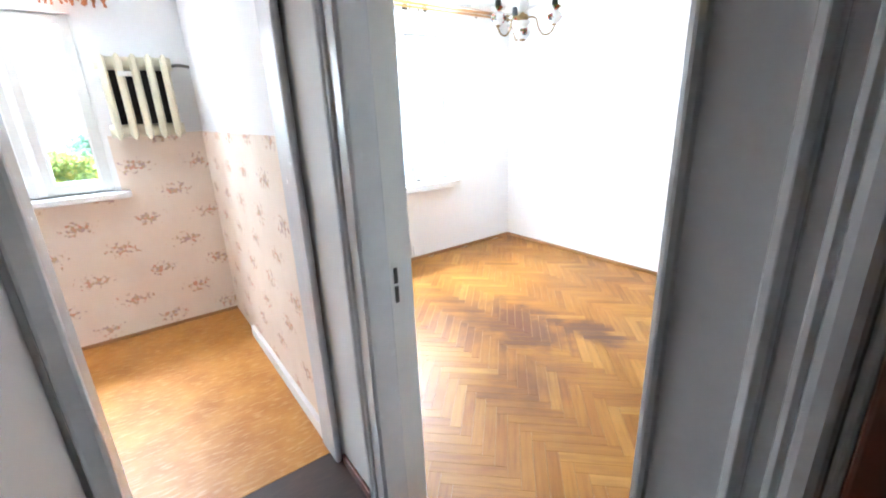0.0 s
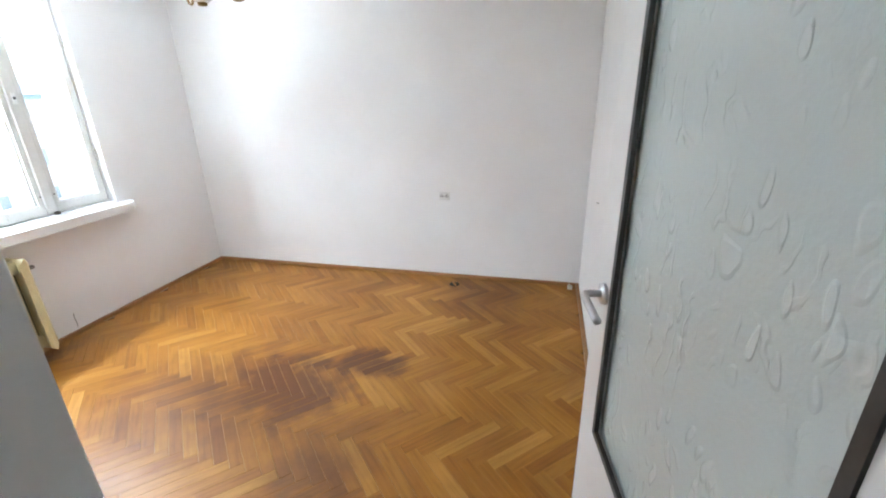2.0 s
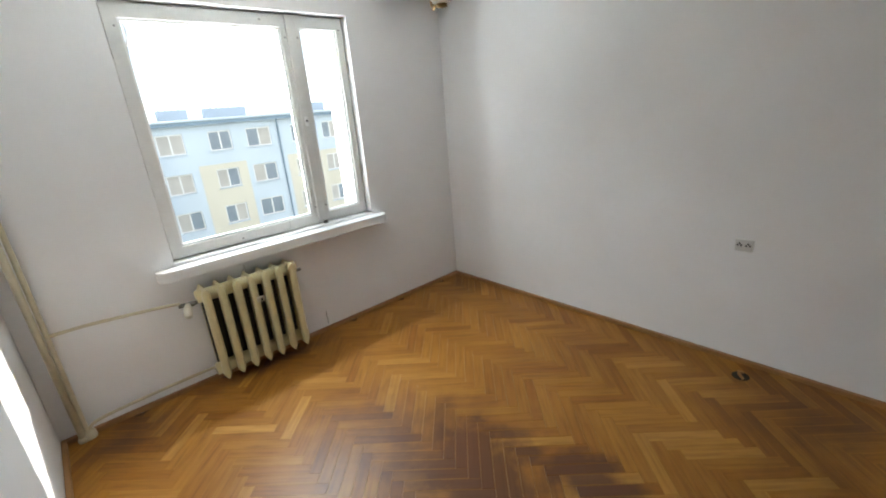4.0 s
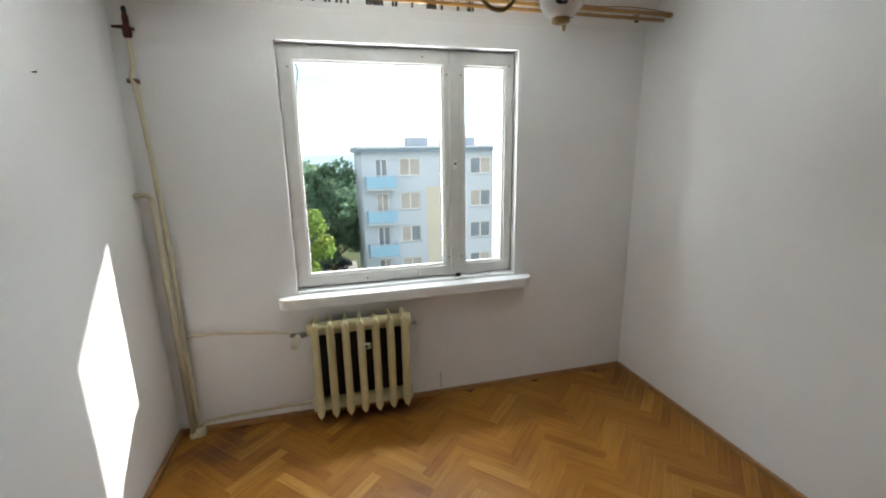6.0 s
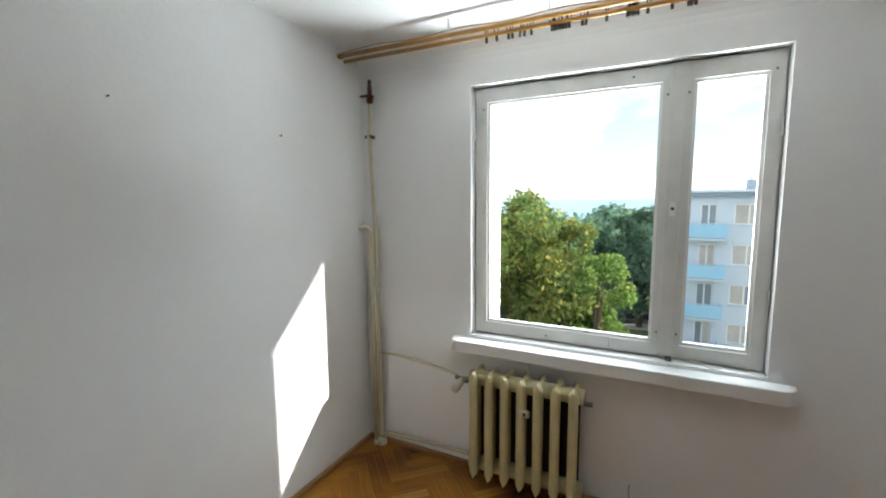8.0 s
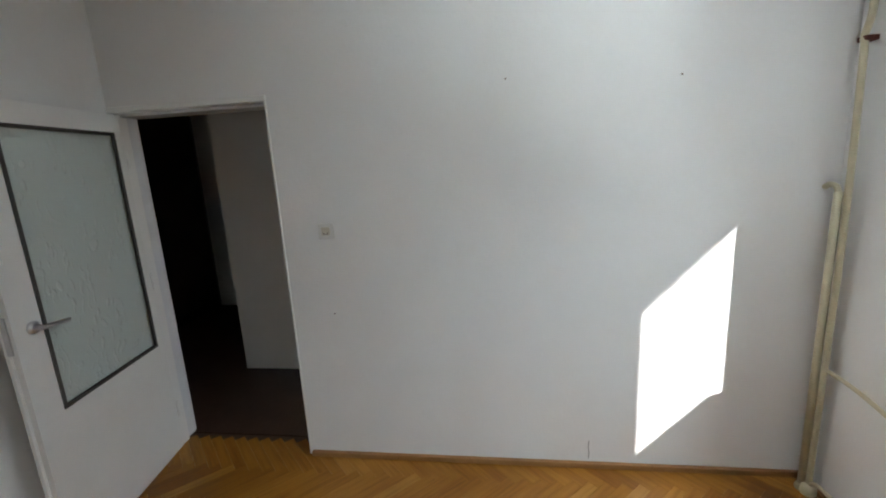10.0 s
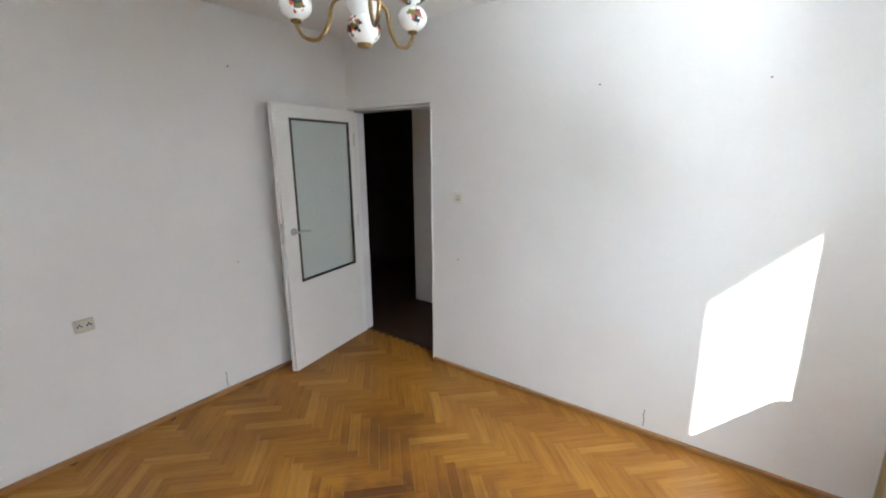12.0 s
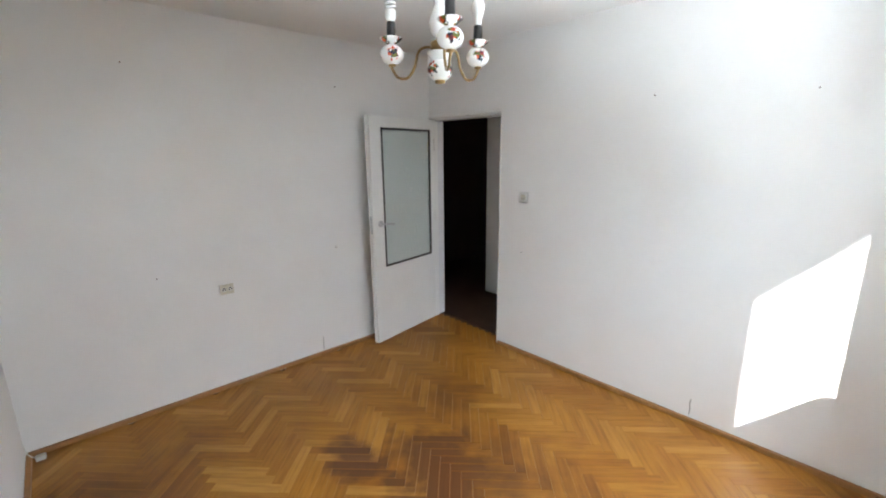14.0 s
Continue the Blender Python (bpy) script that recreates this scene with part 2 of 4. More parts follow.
def leafy(name, a, b, c, shade=None):
    """Leaves tinted one by one, with yellower boughs and greener ones darkened as if shaded."""
    m = Mat(name, a, 0.55)
    info = m.n("NewGeometry").outputs["Random Per Island"]
    tint = m.ramp(info, [(0.1, a), (0.6, b), (0.95, c)])
    if shade:
        bough = m.ramp(m.noise(0.42, 3), [(0.44, (1, 1, 1)), (0.58, (0, 0, 0))])
        tint = m.mix(m.math("MULTIPLY", bough, 0.6), tint, m.ramp(info, [(0.1, shade), (0.9, tuple(1.6 * v for v in shade))]))
    m.colour_from(tint)
    thin = m.n("BsdfTranslucent")
    m.link(tint, thin.inputs["Color"])
    mx = m.n("MixShader", Fac=0.72)
    m.link(m.b.outputs[0], mx.inputs[1])
    m.link(thin.outputs[0], mx.inputs[2])
    m.link(mx.outputs[0], m.t.nodes["Material Output"].inputs["Surface"])
    return m.m


def sea():
    m = Mat("sea_water", (0.10, 0.22, 0.33), 0.35)
    # pale tones: haze over the water is mixed into its colour
    m.colour_from(m.ramp(m.noise(0.004, 4), [(0.3, (0.20, 0.38, 0.48)), (0.7, (0.27, 0.46, 0.55))]))
    return m.m


M_WALL = wall_paint()
M_CEIL = mottled("ceiling_paint", (0.80, 0.80, 0.79), 0.85, 0.96, 1.5, 70, 0.1, lift=1.01)
M_PARQUET = parquet()
M_SUB = mottled("floor_bed", (0.10, 0.045, 0.018), 0.7)
M_SKIRT = mottled("skirting_wood", (0.36, 0.18, 0.065), 0.5, 0.7, 9, 80)
M_WHITE = mottled("white_gloss_paint", (0.80, 0.80, 0.785), 0.36, 0.975, 7, 45, 0.12, lift=1.02)
M_OLDWHITE = mottled("old_white_paint", (0.66, 0.65, 0.62), 0.4, 0.9, 8, 50, 0.2)
M_GREYWHITE = mottled("greyish_frame_paint", (0.76, 0.77, 0.79), 0.25, 0.92, 6, 40, 0.2)
M_RAD = mottled("cream_radiator_paint", (0.60, 0.53, 0.30), 0.38, 0.86, 10, 60, 0.2)
M_RAD_PALE = mottled("pale_radiator_paint", (0.74, 0.69, 0.52), 0.38, 0.9, 10, 60, 0.2)
M_PIPE = mottled("cream_pipe_paint", (0.58, 0.52, 0.36), 0.4, 0.85, 12, 60, 0.2)
# near-black that stands in for shade in slots and recesses
M_DARK = mottled("recess_shade", (0.02, 0.018, 0.015), 0.8)
M_SEAL = mottled("dark_glazing_bead", (0.055, 0.052, 0.05), 0.5, 0.7)
M_FROST = frosted()
M_GLASS = clear_glass()
M_STEEL = mottled("brushed_steel", (0.55, 0.55, 0.56), 0.32, 0.9, 20, 120, 0.05, 1.0)
M_RUST = mottled("rusty_red_iron", (0.13, 0.035, 0.022), 0.7, 0.6)
M_BAMBOO = mottled("varnished_pole_wood", (0.42, 0.22, 0.055), 0.3, 0.6, 14, 90)
M_POLE = mottled("brassy_pole", (0.36, 0.21, 0.07), 0.3, 0.7, 14, 90, 0.1, 0.4)
M_CLIP = mottled("dull_metal_clip", (0.20, 0.19, 0.17), 0.4, 0.7, 30, 90, 0.1, 0.8)
M_IRON = mottled("dark_iron_clip", (0.045, 0.036, 0.03), 0.5, 0.6, 30, 90, 0.1, 0.3)
M_BRASS = mottled("aged_brass", (0.30, 0.20, 0.085), 0.32, 0.7, 20, 90, 0.1, 1.0)
M_CHINA = painted_china()
M_BLACK = mottled("black_bakelite", (0.012, 0.012, 0.013), 0.4)
M_BULB = mottled("opal_glass", (0.80, 0.80, 0.78), 0.2, 0.97)
M_PLASTIC = mottled("white_plastic", (0.72, 0.72, 0.69), 0.35, 0.95)
M_IVORY = mottled("ivory_plastic", (0.60, 0.56, 0.46), 0.4, 0.9)
M_KFLOOR = lino("orange_lino", (0.40, 0.145, 0.016), (0.56, 0.25, 0.045), (0.68, 0.42, 0.17))
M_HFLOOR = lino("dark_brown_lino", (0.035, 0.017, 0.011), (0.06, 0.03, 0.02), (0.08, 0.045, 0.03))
M_PAPER = wallpaper()
M_BROWN = mottled("red_brown_door", (0.14, 0.035, 0.014), 0.35, 0.75, 8, 60)
M_HALLEND = mottled("dark_brown_hall_end", (0.045, 0.032, 0.026), 0.6, 0.7, 5, 50)
M_ORANGE = mottled("orange_fringe", (0.45, 0.14, 0.04), 0.8, 0.6, 30, 90)
M_FACADE = mottled("pale_blue_render", (0.58, 0.65, 0.72), 0.85, 0.93, 0.4, 6)
M_FACADE2 = mottled("cream_render", (0.66, 0.62, 0.52), 0.85, 0.93, 0.4, 6)
M_PANEL = mottled("blue_balcony_panel", (0.33, 0.58, 0.76), 0.6, 0.9, 1, 10)
M_ROOFEDGE = mottled("roof_edge_metal", (0.22, 0.30, 0.38), 0.6, 0.8, 1, 8)
M_CHIM = mottled("grey_blue_chimney_render", (0.48, 0.55, 0.62), 0.85, 0.85, 1, 8)
M_PANE = mottled("far_window_glass", (0.26, 0.31, 0.36), 0.1, 0.7, 0.6, 5)
M_CURTAIN = mottled("far_window_curtain", (0.55, 0.52, 0.48), 0.8, 0.7, 0.8, 8)
M_GROUND = mottled("grass_ground", (0.11, 0.14, 0.05), 0.9, 0.6, 0.1, 3)
M_PATH = mottled("concrete_path", (0.40, 0.39, 0.37), 0.9, 0.85, 0.4, 6)
M_TILE = mottled("red_roof_tile", (0.50, 0.24, 0.21), 0.7, 0.8, 1.5, 12)
M_BARK = mottled("tree_bark", (0.10, 0.075, 0.05), 0.9, 0.6, 5, 30)
M_LEAF_Y = leafy("yellow_green_leaves", (0.17, 0.24, 0.08), (0.34, 0.38, 0.10), (0.55, 0.44, 0.13), (0.16, 0.27, 0.09))
# green leaves kept paler and bluer: distance haze is put into their colour
M_LEAF_G = leafy("green_leaves", (0.15, 0.26, 0.17), (0.22, 0.34, 0.22), (0.30, 0.41, 0.26), (0.11, 0.21, 0.15))
M_LEAF_L = leafy("light_green_leaves", (0.20, 0.32, 0.07), (0.34, 0.44, 0.10), (0.48, 0.50, 0.16), (0.16, 0.28, 0.08))
M_SEA = sea()
M_CAR = mottled("dark_car_paint", (0.03, 0.035, 0.045), 0.2, 0.9)
M_TYRE = mottled("tyre_rubber", (0.02, 0.02, 0.02), 0.8)

# ---- mesh helpers ----


def mesh_of(name, bm, material, smooth=False):
    me = bpy.data.meshes.new(name)
    bm.normal_update()
    bm.to_mesh(me)
    bm.free()
    me.materials.append(material)
    if smooth:
        me.polygons.foreach_set("use_smooth", [True] * len(me.polygons))
    return me


def part(name, bm, material, parent=None, label="", smooth=False):
    ob = new(name, mesh_of(name, bm, material, smooth))
    if parent:
        ob.parent = parent
    return tagged(ob, label)


def thing(name, label, category, group="", kind="", at=(0, 0, 0)):
    ob = new(name)
    ob.empty_display_size = 0.1
    ob.location = at
    return tagged(ob, label, category, group, kind)


def setting(name, bm, material, label, category):
    return tagged(part(name, bm, material), label, category, "", "structure")


def add_box(bm, lo, hi, bevel=0.0):
    tmp = bmesh.new()
    bmesh.ops.create_cube(tmp, size=1.0)
    lo, hi = Vector(lo), Vector(hi)
    for v in tmp.verts:
        v.co = Vector([lo[i] + (v.co[i] + 0.5) * (hi[i] - lo[i]) for i in range(3)])
    if bevel > 0:
        bmesh.ops.bevel(tmp, geom=list(tmp.edges), offset=bevel, segments=2, affect="EDGES", profile=0.5)
    me = bpy.data.meshes.new("tmp")
    tmp.to_mesh(me)
    tmp.free()
    bm.from_mesh(me)
    bpy.data.meshes.remove(me)
    return bm


def box(lo, hi, bevel=0.0):
    return add_box(bmesh.new(), lo, hi, bevel)


def add_tube(bm, pts, r, sides=12):
    """A round tube along a line of points; r a number or one radius a point."""
    pts = [Vector(p) for p in pts]
    rad = r if isinstance(r, (list, tuple)) else [r] * len(pts)
    rings, side = [], None
    for i, p in enumerate(pts):
        d = (pts[min(i + 1, len(pts) - 1)] - pts[max(i - 1, 0)]).normalized()
        if side is None:
            side = d.orthogonal().normalized()
        side = (side - d * side.dot(d)).normalized()
        up = d.cross(side)
        rings.append([bm.verts.new(p + (side * math.cos(a) + up * math.sin(a)) * rad[i]) for a in (2 * math.pi * k / sides for k in range(sides))])
    for a, b in zip(rings, rings[1:]):
        for k in range(sides):
            bm.faces.new((a[k], a[(k + 1) % sides], b[(k + 1) % sides], b[k]))
    bm.faces.new(rings[0][::-1])
    bm.faces.new(rings[-1])
    return bm


def tube(pts, r, sides=12):
    return add_tube(bmesh.new(), pts, r, sides)


def lathe(profile, centre=(0, 0, 0), sides=24):
    """A body of revolution about z; profile: (radius, z) from the bottom up."""
    c = Vector(centre)
    return tube([c + Vector((0, 0, z)) for _, z in profile], [max(r, 0.0004) for r, _ in profile], sides)


def bend(points, steps=8):
    """A smooth line through the given points."""
    pts = [Vector(p) for p in points]
    pts = [pts[0] * 2 - pts[1]] + pts + [pts[-1] * 2 - pts[-2]]
    out = []
    for i in range(1, len(pts) - 2):
        a, b, c, d = pts[i - 1:i + 3]
        for s in range(steps):
            t = s / steps
            out.append(0.5 * (2 * b + (c - a) * t + (2 * a - 5 * b + 4 * c - d) * t * t + (3 * b - a - 3 * c + d) * t ** 3))
    return out + [pts[-2]]


def slab(axis, span, zspan, thick, holes=()):
    """A wall along axis 'x' or 'y', span (from, to), with holes (from, to, bottom, top) cut right through."""
    us = sorted({*span, *(h[0] for h in holes), *(h[1] for h in holes)})
    zs = sorted({*zspan, *(h[2] for h in holes), *(h[3] for h in holes)})
    us = [u for u in us if span[0] <= u <= span[1]]
    zs = [z for z in zs if zspan[0] <= z <= zspan[1]]
    bm, verts = bmesh.new(), {}

    def vert(i, j, k):
        if (i, j, k) not in verts:
            u, z, t = us[i], zs[j], thick[k]
            verts[i, j, k] = bm.verts.new((u, t, z) if axis == "x" else (t, u, z))
        return verts[i, j, k]

    def solid(i, j):
        if not (0 <= i < len(us) - 1 and 0 <= j < len(zs) - 1):
            return False
        u, z = (us[i] + us[i + 1]) / 2, (zs[j] + zs[j + 1]) / 2
        return not any(h[0] < u < h[1] and h[2] < z < h[3] for h in holes)

    for i in range(len(us) - 1):
        for j in range(len(zs) - 1):
            if not solid(i, j):
                continue
            for k in (0, 1):
                bm.faces.new((vert(i, j, k), vert(i + 1, j, k), vert(i + 1, j + 1, k), vert(i, j + 1, k)))
            for di, dj, e in ((-1, 0, ((0, 0), (0, 1))), (1, 0, ((1, 0), (1, 1))), (0, -1, ((0, 0), (1, 0))), (0, 1, ((0, 1), (1, 1)))):
                if not solid(i + di, j + dj):
                    (a, b), (c, d) = e
                    bm.faces.new((vert(i + a, j + b, 0), vert(i + c, j + d, 0), vert(i + c, j + d, 1), vert(i + a, j + b, 1)))
    bmesh.ops.recalc_face_normals(bm, faces=bm.faces)
    return bm


# ---- the rooms' shell ----
W, D, H = 3.04, -3.445, 2.50          # the room: west wall x 0, window wall y 0
PART = -0.15                         # west face of the partition
DOOR_N, DOOR_S, DOOR_T = -2.565, -3.447, 1.985
WIN = (0.745, 2.152, 0.820, 2.224)   # window opening in the room
KWIN = (-1.79, -0.735, 1.075, 2.166)
KS = -2.10                           # hall side of the kitchen wall
KD = (-0.93, -0.168, 0.0, 2.02)       # kitchen doorway
HW = -1.00                           # hall's west wall
T0 = -0.2

wall_north = setting("wall_north", slab("x", (-2.6, W + 0.3), (T0, H + 0.1), (0.0, 0.15), (WIN, KWIN)), M_WALL, "white painted window wall with slightly uneven plaster", "wall")
setting("wall_north_outer", slab("x", (-2.6, W + 0.3), (T0, H + 0.1), (0.153, 0.345), ((0.80, 2.125, 0.785, 2.20), (-1.76, -0.77, 1.09, 2.2))), M_OLDWHITE, "white rendered outer skin around the windows", "wall")
wall_west = setting("wall_west", slab("y", (D, 0.0), (T0, H + 0.1), (PART + 0.004, 0.0), ((DOOR_S, DOOR_N, -1, DOOR_T),)), M_WALL, "white painted partition wall with a doorway", "wall")
setting("wall_east", slab("y", (D - 0.2, 0.0), (T0, H + 0.1), (W, W + 0.2)), M_WALL, "plain white painted side wall", "wall")
setting("wall_south", slab("x", (0.0, W), (T0, H + 0.1), (D - 0.2, D)), M_WALL, "plain white painted wall behind the open door", "wall")
setting("wall_hall_east", slab("y", (-5.1, D), (T0, H + 0.1), (PART + 0.004, -0.002), ((DOOR_S, 0.0, -1, DOOR_T),)), M_WALL, "white hall wall beside the brown door", "wall")
# end wall in a much darker brown than the white hall walls
setting("wall_hall_south", slab("x", (-2.6, -0.16), (T0, H + 0.1), (-5.1, -4.95)), M_HALLEND, "dark brown end wall of the hall", "wall")
setting("wall_hall_west", slab("y", (-3.60, KS), (T0, H + 0.1), (HW - 0.12, HW)), M_WALL, "short white hall wall seen through the doorway", "wall")
setting("wall_hall_nook", slab("x", (-2.6, HW - 0.125), (T0, H + 0.1), (-3.60, -3.48)), M_WALL, "white wall of the hall's dark nook", "wall")
setting("wall_outer_west", slab("y", (-5.1, 0.0), (T0, H + 0.1), (-2.8, -2.605)), M_WALL, "white wall closing the flat", "wall")
setting("wall_kitchen_south", slab("x", (-2.6, PART), (T0, H + 0.1), (KS, KS + 0.12), (KD,)), M_WALL, "white wall with the kitchen doorway", "wall")
# wallpapered lower part of the kitchen walls, a thin skin on the plaster
setting("wallpaper_north", slab("x", (-2.6, PART - 0.004), (0.005, 1.44), (-0.006, -0.002), ((KWIN[0] - 0.1, KWIN[1] + 0.02, 1.035, 3),)), M_PAPER, "pinkish floral wallpaper below a painted upper wall", "wallpaper")
setting("wallpaper_east", slab("y", (KS + 0.125, -0.006), (0.005, 1.44), (PART - 0.004, PART)), M_PAPER, "pinkish floral wallpaper on the kitchen side wall", "wallpaper")
setting("ceiling", box((-2.8, -5.1, H), (W + 0.2, 0.0, H + 0.18)), M_CEIL, "flat white painted ceiling", "ceiling")


def cove():
    """Rounded plaster where the ceiling meets the window wall."""
    bm = bmesh.new()
    prof = [(0.0, 0.0)] + [(0.14 * (1 - math.sin(a)), 0.14 * (1 - math.cos(a))) for a in (math.pi / 2 * k / 8 for k in range(9))]
    ends = [[bm.verts.new((x, -0.0 - p[0], H - p[1])) for p in prof] for x in (0.001, W - 0.001)]
    n = len(prof)
    for k in range(n):
        bm.faces.new((ends[0][k], ends[0][(k + 1) % n], ends[1][(k + 1) % n], ends[1][k]))
    bmesh.ops.recalc_face_normals(bm, faces=bm.faces)
    return bm


# slab added out of view; it cuts the upper edge of the sun patch
setting("sun_block_slab", box((-3.0, 0.346, 2.73), (W + 0.5, 1.0, 2.9)), M_OLDWHITE, "unseen slab added above the windows to cut the sun patch", "eaves")
setting("trim_cove", cove(), M_CEIL, "rounded white plaster cove above the window", "cove")
floor = setting("floor", box((0.0, D, T0), (W, 0.0, -0.013)), M_SUB, "herringbone oak parquet floor with a dark stain", "floor")
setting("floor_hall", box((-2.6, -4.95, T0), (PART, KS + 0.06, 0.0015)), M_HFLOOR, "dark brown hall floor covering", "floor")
setting("floor_kitchen", box((-2.6, KS + 0.06, T0), (PART, 0.0, 0.004)), M_KFLOOR, "worn orange kitchen linoleum", "floor")
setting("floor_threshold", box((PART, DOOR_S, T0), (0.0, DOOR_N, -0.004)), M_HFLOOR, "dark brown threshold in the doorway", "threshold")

# skirting
for nm, lo, hi, mat, lab in (
        ("baseboard_north", (0.002, -0.026, 0.0), (W - 0.002, -0.002, 0.030), M_SKIRT, "thin brown wooden skirting under the window"),
        ("baseboard_east", (W - 0.026, D + 0.028, 0.0), (W - 0.002, -0.028, 0.030), M_SKIRT, "thin brown wooden skirting"),
        ("baseboard_south", (0.03, D + 0.002, 0.0), (W - 0.004, D + 0.026, 0.030), M_SKIRT, "thin brown wooden skirting behind the door"),
        ("baseboard_west", (0.002, DOOR_N + 0.01, 0.0), (0.026, -0.028, 0.030), M_SKIRT, "thin brown wooden skirting under the sunlit wall"),
        ("baseboard_kitchen_north", (-2.59, -0.022, 0.004), (PART - 0.006, -0.008, 0.03), M_SKIRT, "low worn kitchen skirting"),
        ("baseboard_kitchen_east", (PART - 0.03, KS + 0.13, 0.004), (PART - 0.006, -0.6, 0.085), M_WHITE, "low white board along the kitchen wall")):
    setting(nm, box(lo, hi, 0.004), mat, lab, "skirting")


# ---- windows ----
def sash(parent, x0, x1, z0, z1, y, name="sash", rail=(0.05, 0.05, 0.06, 0.055)):
    """A casement: stiles, rails and pane. rail: left, right, bottom, top widths."""
    l, r, b, t = rail
    s = part(name, slab("x", (x0, x1), (z0, z1), (y, y + 0.05), ((x0 + l, x1 - r, z0 + b, z1 - t),)), M_OLDWHITE, parent)
    e = 0.014
    part("glazing_bead", slab("x", (x0 + l - 0.001, x1 - r + 0.001), (z0 + b - 0.001, z1 - t + 0.001), (y + 0.016, y + 0.042), ((x0 + l + e, x1 - r - e, z0 + b + e, z1 - t - e),)), M_WHITE, s)
    g = part("pane", box((x0 + l, y + 0.026, z0 + b), (x1 - r, y + 0.030, z1 - t)), M_GLASS, s)
    g.visible_shadow = False
    return s


def room_window():
    w = tagged(thing("window_1", "old white wooden two-casement window, paint worn", "window"), kind="structure")
    y = 0.055
    part("window_frame", slab("x", WIN[:2], WIN[2:], (y + 0.02, 0.153), ((0.79, 2.117, 0.87, 2.18),)), M_OLDWHITE, w)
    a = sash(w, 0.757, 1.733, 0.832, 2.208, y, rail=(0.062, 0.045, 0.062, 0.068))
    b = sash(w, 1.780, 2.138, 0.832, 2.212, y, rail=(0.032, 0.048, 0.062, 0.075))
    part("cover_strip", box((1.719, y - 0.014, 0.825), (1.783, y + 0.02, 2.216), 0.005), M_OLDWHITE, w)
    for z in (1.16, 1.9):
        part("hinge", tube([(0.752, y - 0.004, z - 0.04), (0.752, y - 0.004, z + 0.04)], 0.007, 8), M_OLDWHITE, a)
        part("hinge", tube([(2.142, y - 0.004, z - 0.04), (2.142, y - 0.004, z + 0.04)], 0.007, 8), M_OLDWHITE, b)
    knob = part("latch_plate", box((1.739, y - 0.02, 1.52), (1.763, y - 0.014, 1.585), 0.003), M_WHITE, w)
    part("latch_hole", tube([(1.751, y - 0.0225, 1.555), (1.751, y - 0.019, 1.555)], 0.008, 12), M_BLACK, knob)
    for x, z, p in ((1.56, 2.176, a), (1.17, 0.856, a), (0.80, 2.1, a), (1.708, 2.08, a), (1.709, 0.95, a), (1.795, 2.08, b), (1.795, 0.95, b), (2.11, 2.14, b)):
        part("screw", tube([(x, y - 0.003, z), (x, y + 0.004, z)], 0.0055, 8), M_CLIP, p)
    part("catch", box((1.75, y - 0.03, 0.815), (1.78, y - 0.002, 0.840), 0.004), M_CLIP, w)
    part("stay", tube(bend([(1.83, y - 0.012, 0.832), (1.92, y - 0.02, 0.826), (1.95, y - 0.05, 0.820), (1.99, y - 0.02, 0.824)]), 0.006, 8), M_OLDWHITE, w)
    part("stay", tube([(1.50, y - 0.006, 0.895), (1.50, y - 0.016, 0.84)], 0.006, 8), M_OLDWHITE, a)
    # loose sealing strip in the upper corner of the large pane
    part("sealing_strip", tube(bend([(0.84, y + 0.04, 2.14), (0.85, y + 0.045, 2.08), (0.835, y + 0.04, 1.98), (0.83, y + 0.045, 1.80)]), 0.004, 6), M_CLIP, w)
    return w


def kitchen_window():
    w = tagged(thing("window_2", "white painted wooden kitchen window", "window"), kind="structure")
    part("window_frame", slab("x", KWIN[:2], KWIN[2:], (0.03, 0.15), ((KWIN[0] + 0.04, KWIN[1] - 0.04, KWIN[2] + 0.04, KWIN[3] - 0.04),)), M_WHITE, w)
    for x0, x1 in ((KWIN[0] + 0.015, -1.125), (-1.115, KWIN[1] - 0.015)):
        sash(w, x0, x1, KWIN[2] + 0.015, KWIN[3] - 0.015, 0.012, rail=(0.055, 0.055, 0.06, 0.05))
    part("cover_strip", box((-1.14, 0.0, KWIN[2] + 0.01), (-1.10, 0.02, KWIN[3] - 0.01), 0.004), M_WHITE, w)


def sill(name, x0, x1, y0, z0, z1, inner, label):
    """A cast sill with rounded front corners."""
    bm = bmesh.new()
    r = 0.07
    pts = [(x0, -0.002)] + [(x0 + r - r * math.cos(a), y0 + r - r * math.sin(a)) for a in (math.pi / 2 * k / 8 for k in range(9))]
    pts += [(x1 - r + r * math.sin(a), y0 + r - r * math.cos(a)) for a in (math.pi / 2 * k / 8 for k in range(9))] + [(x1, -0.002)]
    low = [bm.verts.new((x, y, z0)) for x, y in pts]
    f = bm.faces.new(low)
    up = bmesh.ops.extrude_face_region(bm, geom=[f])
    bmesh.ops.translate(bm, verts=[v for v in up["geom"] if isinstance(v, bmesh.types.BMVert)], vec=(0, 0, z1 - z0))
    bmesh.ops.recalc_face_normals(bm, faces=bm.faces)
    bmesh.ops.bevel(bm, geom=list(bm.edges), offset=0.006, segments=2, affect="EDGES", profile=0.5)
    add_box(bm, (inner[0] + 0.002, -0.004, z0), (inner[1] - 0.002, 0.075, z1 - 0.001))
    return setting(name, bm, M_WHITE, label, "window sill")


room_window()
kitchen_window()
sill("window_sill_1", 0.638, 2.250, -0.095, 0.736, 0.804, WIN[:2], "thick white painted window sill with rounded ends")
sill("window_sill_2", -1.89, -0.665, -0.12, 1.035, 1.076, KWIN[:2], "white kitchen window sill")
